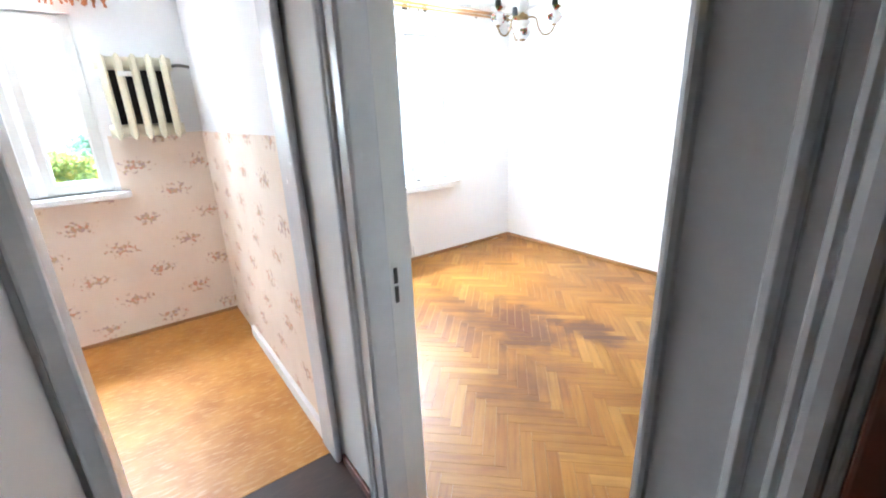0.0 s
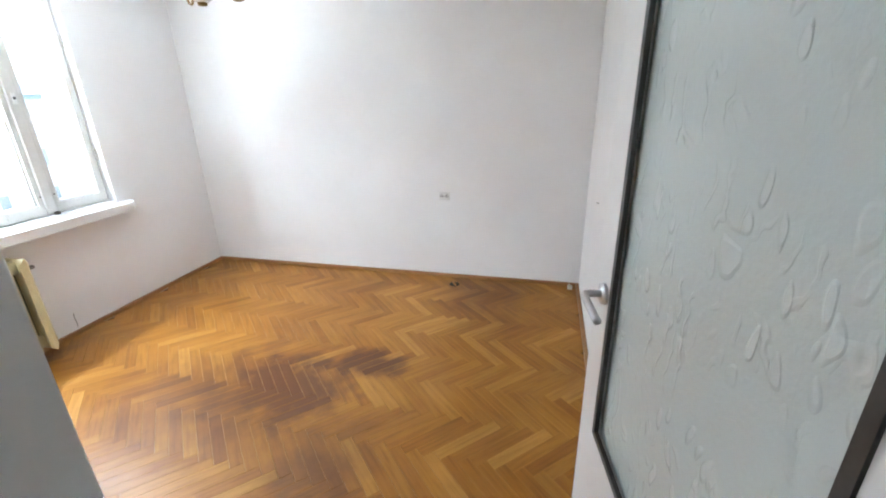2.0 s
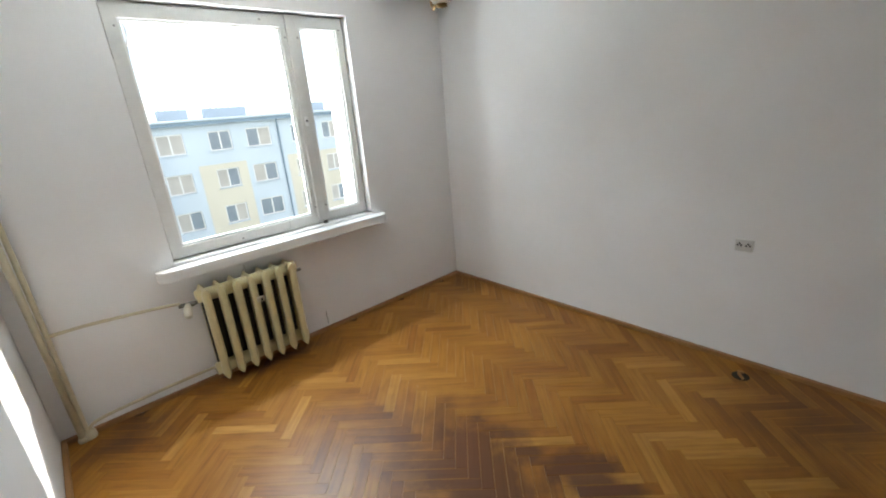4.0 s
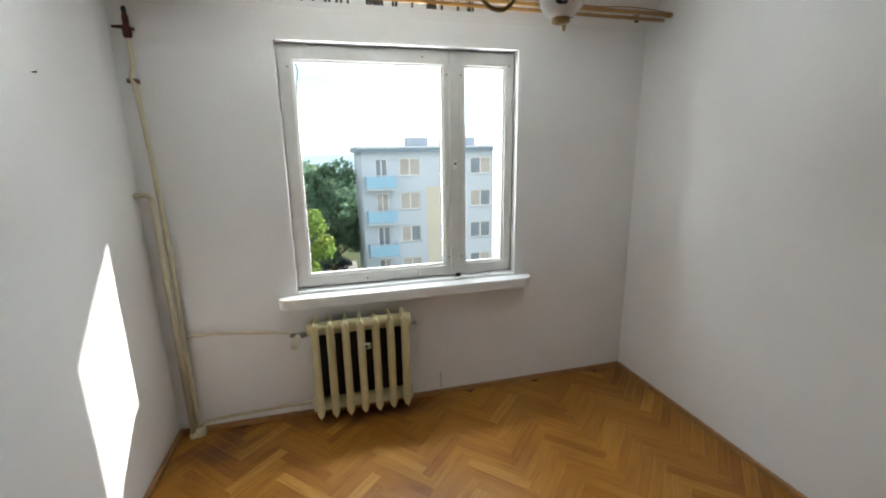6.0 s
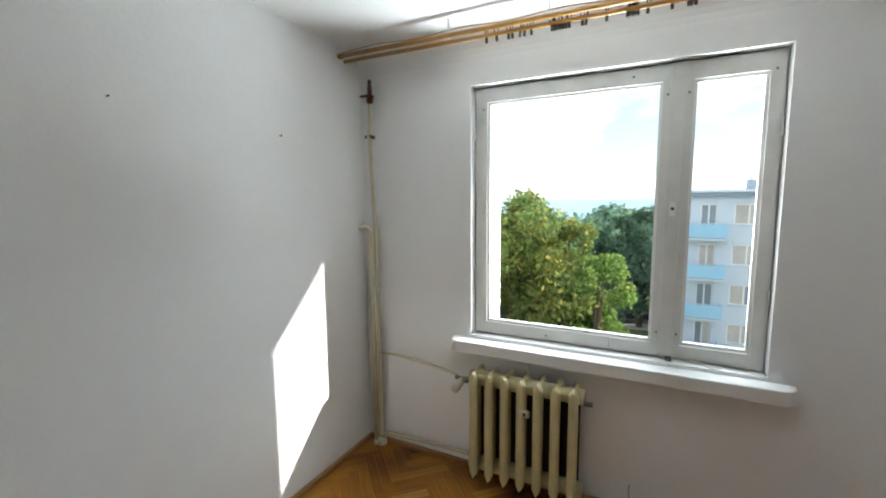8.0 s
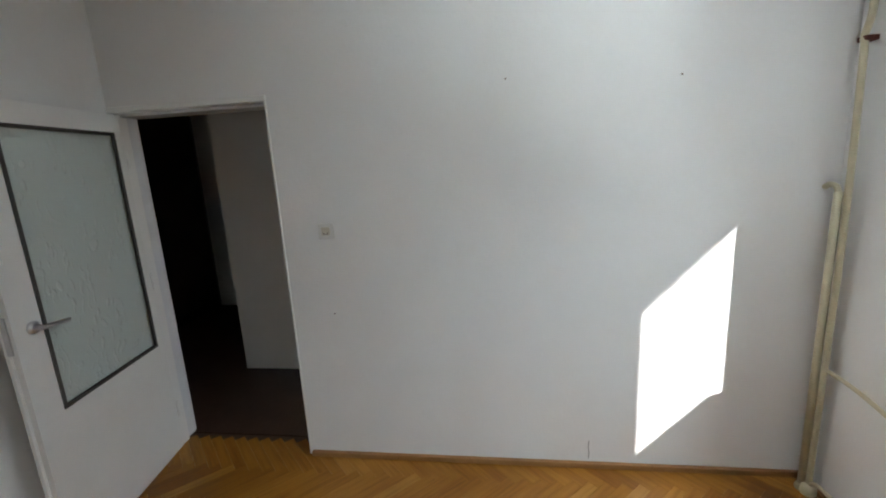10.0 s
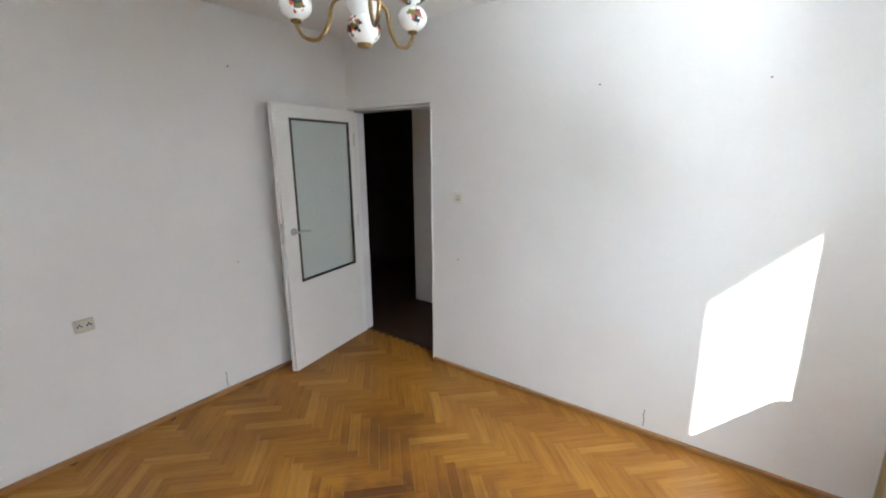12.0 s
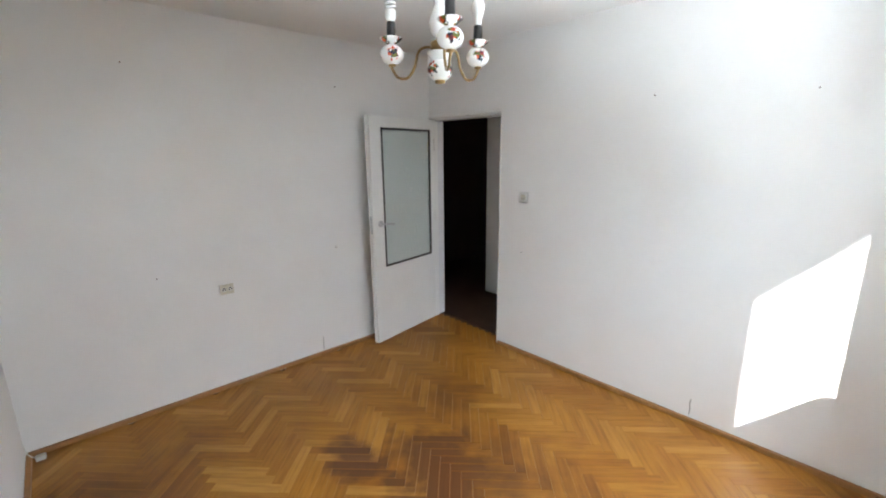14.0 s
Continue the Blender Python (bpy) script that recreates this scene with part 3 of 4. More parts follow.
# outer sill slopes
setting("outer_sill_1", box((0.80, 0.154, 0.735), (2.125, 0.40, 0.789)), M_OLDWHITE, "white outer window sill in the sun", "window sill")


# ---- door and door frame ----
def door_frame():
    f = tagged(thing("door_frame", "thick-painted white wooden door frame with moulded casing", "door frame"), kind="structure")
    # lining: rebate towards the room, stop towards the hall
    part("jamb", box((PART - 0.012, DOOR_N - 0.012, 0), (0.004, DOOR_N, DOOR_T - 0.03), 0.004), M_WHITE, f)
    part("jamb", box((-0.085, DOOR_S, 0), (-0.026, DOOR_S + 0.032, DOOR_T - 0.03), 0.006), M_WHITE, f)
    part("jamb", box((PART - 0.012, DOOR_S, 0), (-0.087, DOOR_S + 0.01, DOOR_T - 0.03), 0.004), M_GREYWHITE, f)
    part("head", box((PART - 0.012, DOOR_S, DOOR_T - 0.03), (0.004, DOOR_N, DOOR_T), 0.005), M_WHITE, f)
    for a, b in ((DOOR_N - 0.022, DOOR_N - 0.01),):
        part("stop", box((PART - 0.02, a, 0), (-0.082, b, DOOR_T - 0.045), 0.006), M_GREYWHITE, f)
    part("stop", box((PART - 0.02, DOOR_S + 0.03, DOOR_T - 0.047), (-0.045, DOOR_N - 0.03, DOOR_T - 0.03), 0.005), M_GREYWHITE, f)
    # hall casing with beads
    north = ((-0.005, 0.085, 0.022, 0.008), (0.055, 0.075, 0.032, 0.009), (0.082, 0.105, 0.034, 0.010))
    south = ((-0.005, 0.104, 0.022, 0.006), (-0.008, 0.014, 0.031, 0.009), (0.098, 0.120, 0.036, 0.010), (0.118, 0.143, 0.024, 0.005), (0.138, 0.153, 0.036, 0.007))
    for s, y, beads in ((1, DOOR_N, north), (-1, DOOR_S, south)):
        for a, b, x, bv in beads:
            y0, y1 = sorted((y + s * a, y + s * b))
            part("casing", box((PART - x, y0, 0), (PART + 0.002, y1, DOOR_T + 0.09), bv), M_GREYWHITE, f)
    part("casing", box((PART - 0.021, DOOR_S - 0.085, DOOR_T - 0.012), (PART + 0.002, DOOR_N + 0.085, DOOR_T + 0.088), 0.008), M_GREYWHITE, f)
    strike = part("strike_plate", box((-0.072, DOOR_N - 0.014, 0.905), (-0.048, DOOR_N - 0.0115, 1.07), 0.001), M_WHITE, f)
    for z0, z1 in ((0.929, 0.985), (0.995, 1.048)):
        part("latch_hole", box((-0.067, DOOR_N - 0.0165, z0), (-0.053, DOOR_N - 0.0135, z1), 0.001), M_BLACK, strike)


def door_leaf():
    hinge = (-0.02, -3.405, 0)
    d = tagged(thing("door_1", "open white panel door with patterned glass and dark glazing bead", "door", at=hinge), kind="structure")
    d.rotation_euler = (0, 0, 0.165)
    w, z0, z1, th = 0.805, 0.008, 1.945, 0.036
    gx0, gx1, gz0, gz1 = 0.060, 0.680, 0.684, 1.852
    leaf = part("leaf", slab("x", (0.0, w), (z0, z1), (-th, 0.0), ((gx0, gx1, gz0, gz1),)), M_WHITE, d)
    part("edge_lip", box((w - 0.004, -th - 0.003, z0), (w + 0.012, -th + 0.012, z1), 0.002), M_WHITE, leaf)
    for y0, y1 in ((-0.006, 0.005), (-th - 0.005, -th + 0.006)):
        part("glazing_bead", slab("x", (gx0 - 0.003, gx1 + 0.003), (gz0 - 0.003, gz1 + 0.003), (y0, y1), ((gx0 + 0.013, gx1 - 0.013, gz0 + 0.013, gz1 - 0.013),)), M_SEAL, d)
    part("pane", box((gx0, -th / 2 - 0.0025, gz0), (gx1, -th / 2 + 0.0025, gz1)), M_FROST, d, "frosted floral-patterned glass")
    for s, y in ((1, 0.0), (-1, -th)):
        x, z = 0.727, 1.067
        rose = part("rose", tube([(x, y - s * 0.004, z), (x, y + s * 0.010, z)], 0.026, 24), M_STEEL, d, "round steel rose", True)
        n = 0.052 if s > 0 else 0.034
        part("handle", tube(bend([(x, y, z), (x, y + s * n * 0.8, z), (x - 0.015, y + s * n, z), (x - 0.06, y + s * n, z - 0.004), (x - 0.115, y + s * n * 0.92, z - 0.012)]), 0.0095, 12), M_STEEL, rose, "brushed steel lever handle", True)
    part("bolt_plate", box((w + 0.006, -0.028, 0.99), (w + 0.0135, -0.008, 1.14), 0.001), M_STEEL, d)
    for z in (0.25, 1.05, 1.72):
        part("hinge", tube([(-0.004, 0.006, z - 0.05), (-0.004, 0.006, z + 0.05)], 0.008, 10), M_WHITE, d)


door_frame()
door_leaf()

kf = tagged(thing("kitchen_door_frame", "white painted kitchen door frame", "door frame"), kind="structure")
for a, b in ((KD[0] - 0.05, KD[0] + 0.02), (KD[1] - 0.02, KD[1] + 0.012)):
    part("jamb", box((a, KS - 0.03, 0), (b, KS + 0.145, KD[3]), 0.014), M_GREYWHITE, kf)
part("head", box((KD[0] - 0.05, KS - 0.03, KD[3] - 0.02), (KD[1] + 0.012, KS + 0.145, KD[3] + 0.06), 0.012), M_GREYWHITE, kf)
setting("baseboard_hall", box((PART - 0.012, KS - 0.30, 0.0015), (PART + 0.003, KS - 0.035, 0.05), 0.004), M_BROWN, "dark brown hall skirting", "skirting")

hd = tagged(thing("door_2", "closed red-brown wooden hall door with white frame", "door"), kind="structure")
part("frame", box((PART - 0.040, -3.630, 0), (PART + 0.002, -3.598, 2.05), 0.010), M_GREYWHITE, hd)
part("frame", box((PART - 0.026, -3.643, 0), (PART + 0.002, -3.631, 2.05), 0.004), M_GREYWHITE, hd)
part("leaf", box((PART - 0.045, -4.39, 0.01), (PART + 0.002, -3.644, 2.0), 0.006), M_BROWN, hd)


# ---- heating ----
def radiator(name, x0, z0, z1, n, pitch, y0, depth, material, label):
    """A cast iron column radiator hung on a wall: n sections, each pointed at head and foot."""
    r = thing(name, label, "radiator", at=(x0, y0, z0))
    h, half = z1 - z0, 0.0225
    bm = bmesh.new()
    prof = [(-half, 0.034), (-half * 0.6, 0.014), (0, 0.0), (half * 0.6, 0.014), (half, 0.034), (half, h - 0.030), (half * 0.6, h - 0.012), (0, h), (-half * 0.6, h - 0.012), (-half, h - 0.030)]
    rows = [[bm.verts.new((x * k, y, z0_)) for x, z0_ in prof] for y, k in ((-0.012, 0.45), (0.0, 1.0), (0.022, 1.0), (0.030, 0.55), (depth - 0.03, 0.55), (depth - 0.022, 1.0), (depth, 0.8))]
    m = len(prof)
    for a, b in zip(rows, rows[1:]):
        for k in range(m):
            bm.faces.new((a[k], a[(k + 1) % m], b[(k + 1) % m], b[k]))
    bm.faces.new(rows[0][::-1])
    bm.faces.new(rows[-1])
    bmesh.ops.recalc_face_normals(bm, faces=bm.faces)
    me = mesh_of("section", bm, material)
    for i in range(n):
        s = new("section", me)
        s.parent, s.location = r, (pitch * i + half, 0, 0)
    for z in (0.060, h - 0.054):
        part("hub", tube([(-0.02, depth / 2, z), (pitch * (n - 1) + 2 * half + 0.02, depth / 2, z)], 0.040, 16), material, r, "", True)
    # a near-black sheet, set back, paints the shade in the slots between sections
    part("slot_shade", box((0.0, depth * 0.62, 0.05), (pitch * (n - 1) + 2 * half, depth * 0.70, h - 0.05)), M_DARK, r, "dark sheet painted as shade between sections")
    for x in (pitch * 1.5, pitch * (n - 1.5)):
        part("bracket", tube([(x, depth - 0.03, h - 0.11), (x, -y0, h - 0.11)], 0.009, 8), material, r)
        part("bracket", tube([(x, depth - 0.03, 0.11), (x, -y0, 0.11)], 0.009, 8), material, r)
    return r, pitch * (n - 1) + 2 * half


rad, rw = radiator("radiator", 0.808, 0.055, 0.670, 7, 0.0885, -0.175, 0.14, M_RAD, "old cream-painted cast iron radiator under the window")
meter = part("meter", box((3.25 * 0.0885, -0.022, 0.432), (3.85 * 0.0885, -0.002, 0.466), 0.004), M_IVORY, rad, "small ivory heat meter")
part("display", box((3.48 * 0.0885, -0.0245, 0.440), (3.64 * 0.0885, -0.0215, 0.458), 0.001), M_BLACK, meter)
part("plug", tube([(rw + 0.015, 0.07, 0.53), (rw + 0.06, 0.07, 0.53)], 0.012, 10), M_CLIP, rad, "rusty end plug")
part("vent_pin", tube([(3.3 * 0.0885, 0.10, 0.56), (3.3 * 0.0885, 0.10, 0.66)], 0.005, 8), M_OLDWHITE, rad)
krad, kw = radiator("radiator", -0.668, 1.408, 1.935, 5, 0.083, -0.17, 0.13, M_RAD_PALE, "pale cream cast iron radiator high on the kitchen wall")
part("meter", box((1.15 * 0.078, -0.03, 0.39), (2.1 * 0.078, -0.008, 0.42), 0.004), M_PLASTIC, krad)

kp = thing("heating_pipe", "thin grey pipe beside the kitchen radiator", "pipe")
part("pipe", tube(bend([(-0.668 + kw + 0.02, -0.105, 1.87), (-0.22, -0.09, 1.878), (PART - 0.01, -0.08, 1.87)]), 0.010, 8), M_CLIP, kp)

pipes = thing("heating_pipe", "cream-painted heating riser with branch pipes in the corner", "pipe")
part("riser", tube(bend([(0.128, -0.045, 0.03), (0.118, -0.045, 0.10), (0.116, -0.045, 1.2), (0.094, -0.045, 1.9), (0.078, -0.04, 2.0), (0.088, -0.032, 2.08), (0.088, -0.032, 2.2)]), 0.0125, 10), M_PIPE, pipes, "", True)
part("drain_pipe", tube([(0.094, -0.06, 0.0), (0.083, -0.06, 1.41)], 0.016, 12), M_PIPE, pipes, "", True)
part("pipe_end", tube(bend([(0.083, -0.06, 1.405), (0.068, -0.062, 1.432), (0.03, -0.06, 1.437), (0.004, -0.06, 1.425)]), 0.012, 10), M_PIPE, pipes, "", True)
part("branch", tube(bend([(0.116, -0.045, 0.632), (0.3, -0.045, 0.628), (0.62, -0.085, 0.612), (0.70, -0.10, 0.603)]), 0.009, 10), M_PIPE, pipes, "", True)
part("return_pipe", tube(bend([(0.124, -0.045, 0.045), (0.18, -0.05, 0.085), (0.4, -0.06, 0.105), (0.74, -0.08, 0.122), (0.80, -0.105, 0.125)]), 0.009, 10), M_PIPE, pipes, "", True)
part("collar", lathe([(0.03, 0.0), (0.034, 0.01), (0.03, 0.04), (0.02, 0.05)], (0.124, -0.047, 0.0)), M_PIPE, pipes, "", True)
part("collar", lathe([(0.022, 0.0), (0.026, 0.01), (0.02, 0.03)], (0.094, -0.06, 0.0)), M_PIPE, pipes, "", True)
part("clamp", box((0.055, -0.05, 1.985), (0.10, -0.002, 2.005), 0.003), M_RUST, pipes, "rusty pipe clamp")
tap = thing("radiator_valve", "beige thermostat head on the radiator pipe", "valve")
part("head", tube([(0.735, -0.105, 0.585), (0.725, -0.135, 0.565), (0.715, -0.175, 0.54)], [0.016, 0.024, 0.021], 14), M_IVORY, tap, "", True)
part("body", tube([(0.69, -0.10, 0.590), (0.80, -0.105, 0.585)], 0.013, 10), M_CLIP, tap, "", True)
part("nut", tube([(0.75, -0.104, 0.587), (0.77, -0.105, 0.586)], 0.019, 6), M_CLIP, tap)

valve = thing("bleed_valve", "rusty red bleed valve at the top of the riser", "valve")
part("body", lathe([(0.012, 0.0), (0.020, 0.012), (0.020, 0.05), (0.014, 0.06), (0.014, 0.10), (0.009, 0.115)], (0.088, -0.032, 2.19), 10), M_RUST, valve)
part("lever", tube([(0.035, -0.06, 2.235), (0.088, -0.045, 2.238), (0.125, -0.045, 2.228)], [0.006, 0.010, 0.007], 8), M_RUST, valve)
part("cap", lathe([(0.011, 0.0), (0.011, 0.02), (0.007, 0.028)], (0.088, -0.032, 2.305), 10), M_BLACK, valve)


# ---- curtain pole ----
pole = thing("curtain_pole", "varnished brown double curtain pole under the ceiling", "curtain pole")
part("rod", tube([(0.045, -0.205, 2.398), (2.985, -0.215, 2.374)], 0.0105, 12), M_BAMBOO, pole, "", True)
part("rod", tube([(0.038, -0.235, 2.420), (3.0, -0.245, 2.396)], 0.0115, 12), M_BAMBOO, pole, "", True)
part("end_cap", tube([(0.028, -0.235, 2.420), (0.06, -0.235, 2.420)], 0.015, 12), M_POLE, pole, "", True)
part("end_cap", tube([(2.97, -0.245, 2.396), (3.012, -0.245, 2.396)], 0.015, 12), M_POLE, pole, "", True)
wire = [(0.05 + 0.245 * i, -0.238, 2.434 - 0.0019 * i + (0.012 if i % 2 else 0.0)) for i in range(13)]
part("cord", tube(bend(wire, 5), 0.003, 6), M_POLE, pole)
for x in (0.22, 0.72, 1.22, 1.80, 2.32, 2.88):
    part("bracket", tube([(x, -0.222, 2.40), (x, -0.226, 2.45), (x, -0.226, 2.5)], [0.005, 0.003, 0.006], 8), M_CEIL, pole)


def ring_clip(x, y, z, drop):
    c = thing("curtain_clip", "small dull metal curtain clip hanging from the pole", "curtain clip", "clips on the curtain pole", at=(x, y, z))
    loop = [(0, 0.017 * math.cos(a), 0.017 * math.sin(a)) for a in (2 * math.pi * k / 14 for k in range(15))]
    part("ring", tube(loop, 0.0026, 6), M_IRON, c)
    part("jaw", box((-0.006, -0.005, -0.019 - drop), (0.006, 0.005, -0.018), 0.0015), M_IRON, c)
    return c


first = ring_clip(0.915, -0.205, 2.405, 0.03)
rc = random.Random(4)
for x in (0.965, 1.025, 1.04, 1.085, 1.105, 1.135, 1.225, 1.232, 1.240, 1.25, 1.258, 1.27, 1.282, 1.292, 1.305, 1.36, 1.38, 1.46, 1.545, 1.552, 1.562, 1.57, 1.578, 1.62, 1.70, 1.76, 1.768, 1.777, 1.786, 2.38, 2.80, 2.81):
    copy_thing(first, pose(x, -0.205, 2.405, 0, rc.uniform(-8, 8), rc.uniform(-25, 25)))


# ---- chandelier ----
def ball(z, r, squash=0.9):
    return [(max(0.012, r * math.sin(math.pi * k / 14)), z - r * squash * math.cos(math.pi * k / 14)) for k in range(15)]


def chandelier(cx, cy):
    c = thing("chandelier", "brass three-arm chandelier with white flower-painted china balls", "chandelier", at=(cx, cy, H))
    z = lambda v: v - H - (-0.002 if v < 2.44 else 0.0)
    part("canopy", lathe([(0.055, z(2.45)), (0.055, z(2.47)), (0.04, z(2.492)), (0.012, z(2.4995))]), M_CHINA, c, "", True)
    part("stem", tube([(0, 0, z(2.03)), (0, 0, z(2.47))], 0.007, 10), M_PLASTIC, c, "", True)
    part("vase", lathe([(0.014, z(2.073)), (0.03, z(2.088)), (0.040, z(2.123)), (0.030, z(2.158)), (0.016, z(2.188)), (0.022, z(2.208)), (0.016, z(2.218))]), M_CHINA, c, "", True)
    part("hub", lathe([(0.02, z(2.018)), (0.036, z(2.021)), (0.036, z(2.058)), (0.018, z(2.064)), (0.01, z(2.078))]), M_BRASS, c, "round brass hub", True)
    part("saucer", lathe([(0.020, z(1.984)), (0.03, z(1.992)), (0.050, z(2.017)), (0.048, z(2.024)), (0.015, z(2.030))]), M_CHINA, c, "", True)
    mid = part("lower_ball", lathe([(r_, z_) for r_, z_ in ball(0, 0.049, 0.86)]), M_CHINA, c, "", True)
    mid.location = (0, 0, z(1.960))
    part("finial", lathe([(0.010, z(1.909)), (0.020, z(1.912)), (0.021, z(1.922)), (0.014, z(1.929))]), M_BRASS, c, "", True)
    bulbs = ("spiral", "round", "spiral")
    for k, ang in enumerate((-58, 175, 58)):
        a = radians(ang)
        u = Vector((math.cos(a), math.sin(a), 0))
        R = 0.195
        pts = [u * 0.03 + Vector((0, 0, z(2.043))), u * 0.065 + Vector((0, 0, z(2.043))), u * 0.088 + Vector((0, 0, z(2.025))), u * 0.102 + Vector((0, 0, z(1.975))),
               u * 0.132 + Vector((0, 0, z(1.938))), u * 0.172 + Vector((0, 0, z(1.942))), u * R + Vector((0, 0, z(1.975))), u * R + Vector((0, 0, z(1.99)))]
        arm = part("arm", tube(bend(pts), 0.0055, 10), M_BRASS, c, "", True)
        part("ferrule", lathe([(0.013, z(1.982)), (0.016, z(1.986)), (0.012, z(1.994))], u * R), M_BRASS, arm, "", True)
        b = part("ball", lathe([(r_, z_) for r_, z_ in ball(0, 0.046, 0.82)]), M_CHINA, arm, "", True)
        b.location = u * R + Vector((0, 0, z(2.027)))
        b.rotation_euler = (0, 0, a)
        cup = part("cup", lathe([(0.018, -0.014), (0.026, -0.008), (0.042, 0.004), (0.043, 0.009), (0.012, 0.012)]), M_CHINA, arm, "", True)
        cup.location = u * R + Vector((0, 0, z(2.078)))
        part("lamp_holder", lathe([(0.017, z(2.090)), (0.0185, z(2.100)), (0.017, z(2.140)), (0.015, z(2.146))], u * R, 16), M_BLACK, c, "black lamp holder", True)
        if bulbs[k] == "round":
            part("bulb", lathe([(0.013, z(2.142)), (0.014, z(2.165)), (0.024, z(2.195)), (0.027, z(2.215)), (0.020, z(2.238)), (0.005, z(2.246))], u * R), M_BULB, c, "white opal light bulb, unlit", True)
        else:
            part("bulb_base", lathe([(0.014, z(2.142)), (0.021, z(2.160)), (0.021, z(2.182)), (0.016, z(2.190))], u * R), M_BULB, c, "white bulb base", True)
            spiral = [u * R + Vector((0.019 * math.cos(t_), 0.019 * math.sin(t_), z(2.192) + 0.0022 * t_)) for t_ in (0.4 * q for q in range(60))]
            part("bulb", tube(spiral, 0.0048, 7), M_BULB, c, "white spiral energy-saving bulb, unlit", True)
    return c


chandelier(1.53, -1.61)


# ---- sockets, switch, small wall things ----
def local(ob, x, y, z, turn):
    ob.matrix_world = pose(x, y, z, 0, 0, turn)
    return ob


def socket(x, y, z, turn, material, label):
    s = local(thing("wall_socket", label, "socket"), x, y, z, turn)
    part("plate", box((-0.044, -0.012, -0.035), (0.044, 0.0, 0.035), 0.004), material, s)
    for u in (-0.0205, 0.0205):
        well = part("well", tube([(u, -0.0135, 0), (u, -0.010, 0)], 0.0175, 20), M_OLDWHITE, s)
        for du, dz in ((-0.008, 0), (0.008, 0), (0, 0.010)):
            part("pin_hole", tube([(u + du, -0.0150, dz), (u + du, -0.0125, dz)], 0.0052, 8), M_BLACK, well)
    return s


socket(W, -2.323, 0.722, -90, M_PLASTIC, "double white plastic socket on the bare wall")
socket(1.903, D, 0.733, 180, M_IVORY, "yellowed double plastic socket on the bare wall")
sw = local(thing("light_switch", "white square plastic light switch beside the doorway", "light switch"), 0, -2.328, 1.304, 90)
part("plate", box((-0.041, -0.011, -0.041), (0.041, 0.0, 0.041), 0.004), M_PLASTIC, sw)
rk = part("rocker", box((-0.022, -0.016, -0.020), (0.022, -0.010, 0.022), 0.003), M_IVORY, sw)
part("mark", tube(bend([(-0.014, -0.017, -0.004), (-0.008, -0.0175, -0.012), (0.008, -0.0175, -0.012), (0.014, -0.017, -0.004)]), 0.002, 6), M_CLIP, rk)

for x, y, z, dx, dy in ((0, -1.407, 1.965, 1, 0), (2.301, D, 2.165, 0, 1), (0, -0.666, 1.927, 1, 0), (0, -2.33, 0.86, 1, 0), (2.298, D, 0.89, 0, 1), (1.044, D, 0.897, 0, 1), (0.963, D, 2.152, 0, 1)):
    nail = thing("nail", "small dark nail in the white wall", "nail", "nails in the walls")
    part("shank", tube([(x - dx * 0.01, y - dy * 0.01, z), (x + dx * 0.012, y + dy * 0.012, z + 0.002)], 0.0026, 7), M_CLIP, nail)
    part("nail_head", tube([(x + dx * 0.011, y + dy * 0.011, z + 0.002), (x + dx * 0.014, y + dy * 0.014, z + 0.002)], 0.0036, 8), M_RUST, nail)

# cut ends of old cable ducts, thin slits above the skirting
for x, y, ax in ((1.212, D, "x"), (0.0, -1.02, "y"), (1.62, -0.0, "x")):
    c = thing("wall_crack", "short vertical crack in the plaster above the skirting", "crack")
    pts = [(0, 0.045), (0.004, 0.08), (-0.002, 0.115), (0.003, 0.15)]
    if ax == "x":
        s_ = 0.001 if y < -1 else -0.001
        part("slit", tube([(x + u, y + s_, z) for u, z in pts], 0.0022, 6), M_CLIP, c)
    else:
        part("slit", tube([(x + 0.001, y + u, z) for u, z in pts], 0.0022, 6), M_CLIP, c)

# broken parquet plug by the east wall
plug = thing("floor_debris", "dark broken bit of cable stub on the parquet", "debris", at=(2.886, -2.431, 0))
part("hole", lathe([(0.045, 0.0), (0.043, 0.002), (0.02, 0.003)], (0, 0, 0), 10), M_DARK, plug)
part("stub", tube(bend([(-0.03, -0.02, 0.004), (-0.01, 0.01, 0.022), (0.015, -0.005, 0.018), (0.035, 0.02, 0.005)]), 0.007, 8), M_SKIRT, plug)

jb = thing("cable_box", "small white cable box with loose wire on the floor", "cable box", at=(2.978, -3.372, 0))
part("box", box((-0.022, -0.018, 0), (0.022, 0.018, 0.024), 0.003), M_PLASTIC, jb)
part("lid", box((-0.017, -0.013, 0.0235), (0.017, 0.013, 0.028), 0.002), M_IVORY, jb)
part("wire", tube(bend([(0.02, 0, 0.015), (0.045, 0.01, 0.06), (0.062, -0.02, 0.14), (0.064, 0.0, 0.22)]), 0.0025, 6), M_PLASTIC, jb)

fr = thing("window_valance", "tattered orange fringe hanging above the kitchen window", "valance", at=(-0.68, -0.11, 2.20))
rv = random.Random(8)
part("rail", tube([(-0.8, 0.0, 0.10), (0.16, 0.0, 0.10)], 0.010, 8), M_BAMBOO, fr)
for x in (-0.75, 0.12):
    part("bracket", tube([(x, 0.0, 0.10), (x, 0.11, 0.10)], 0.008, 8), M_CLIP, fr)
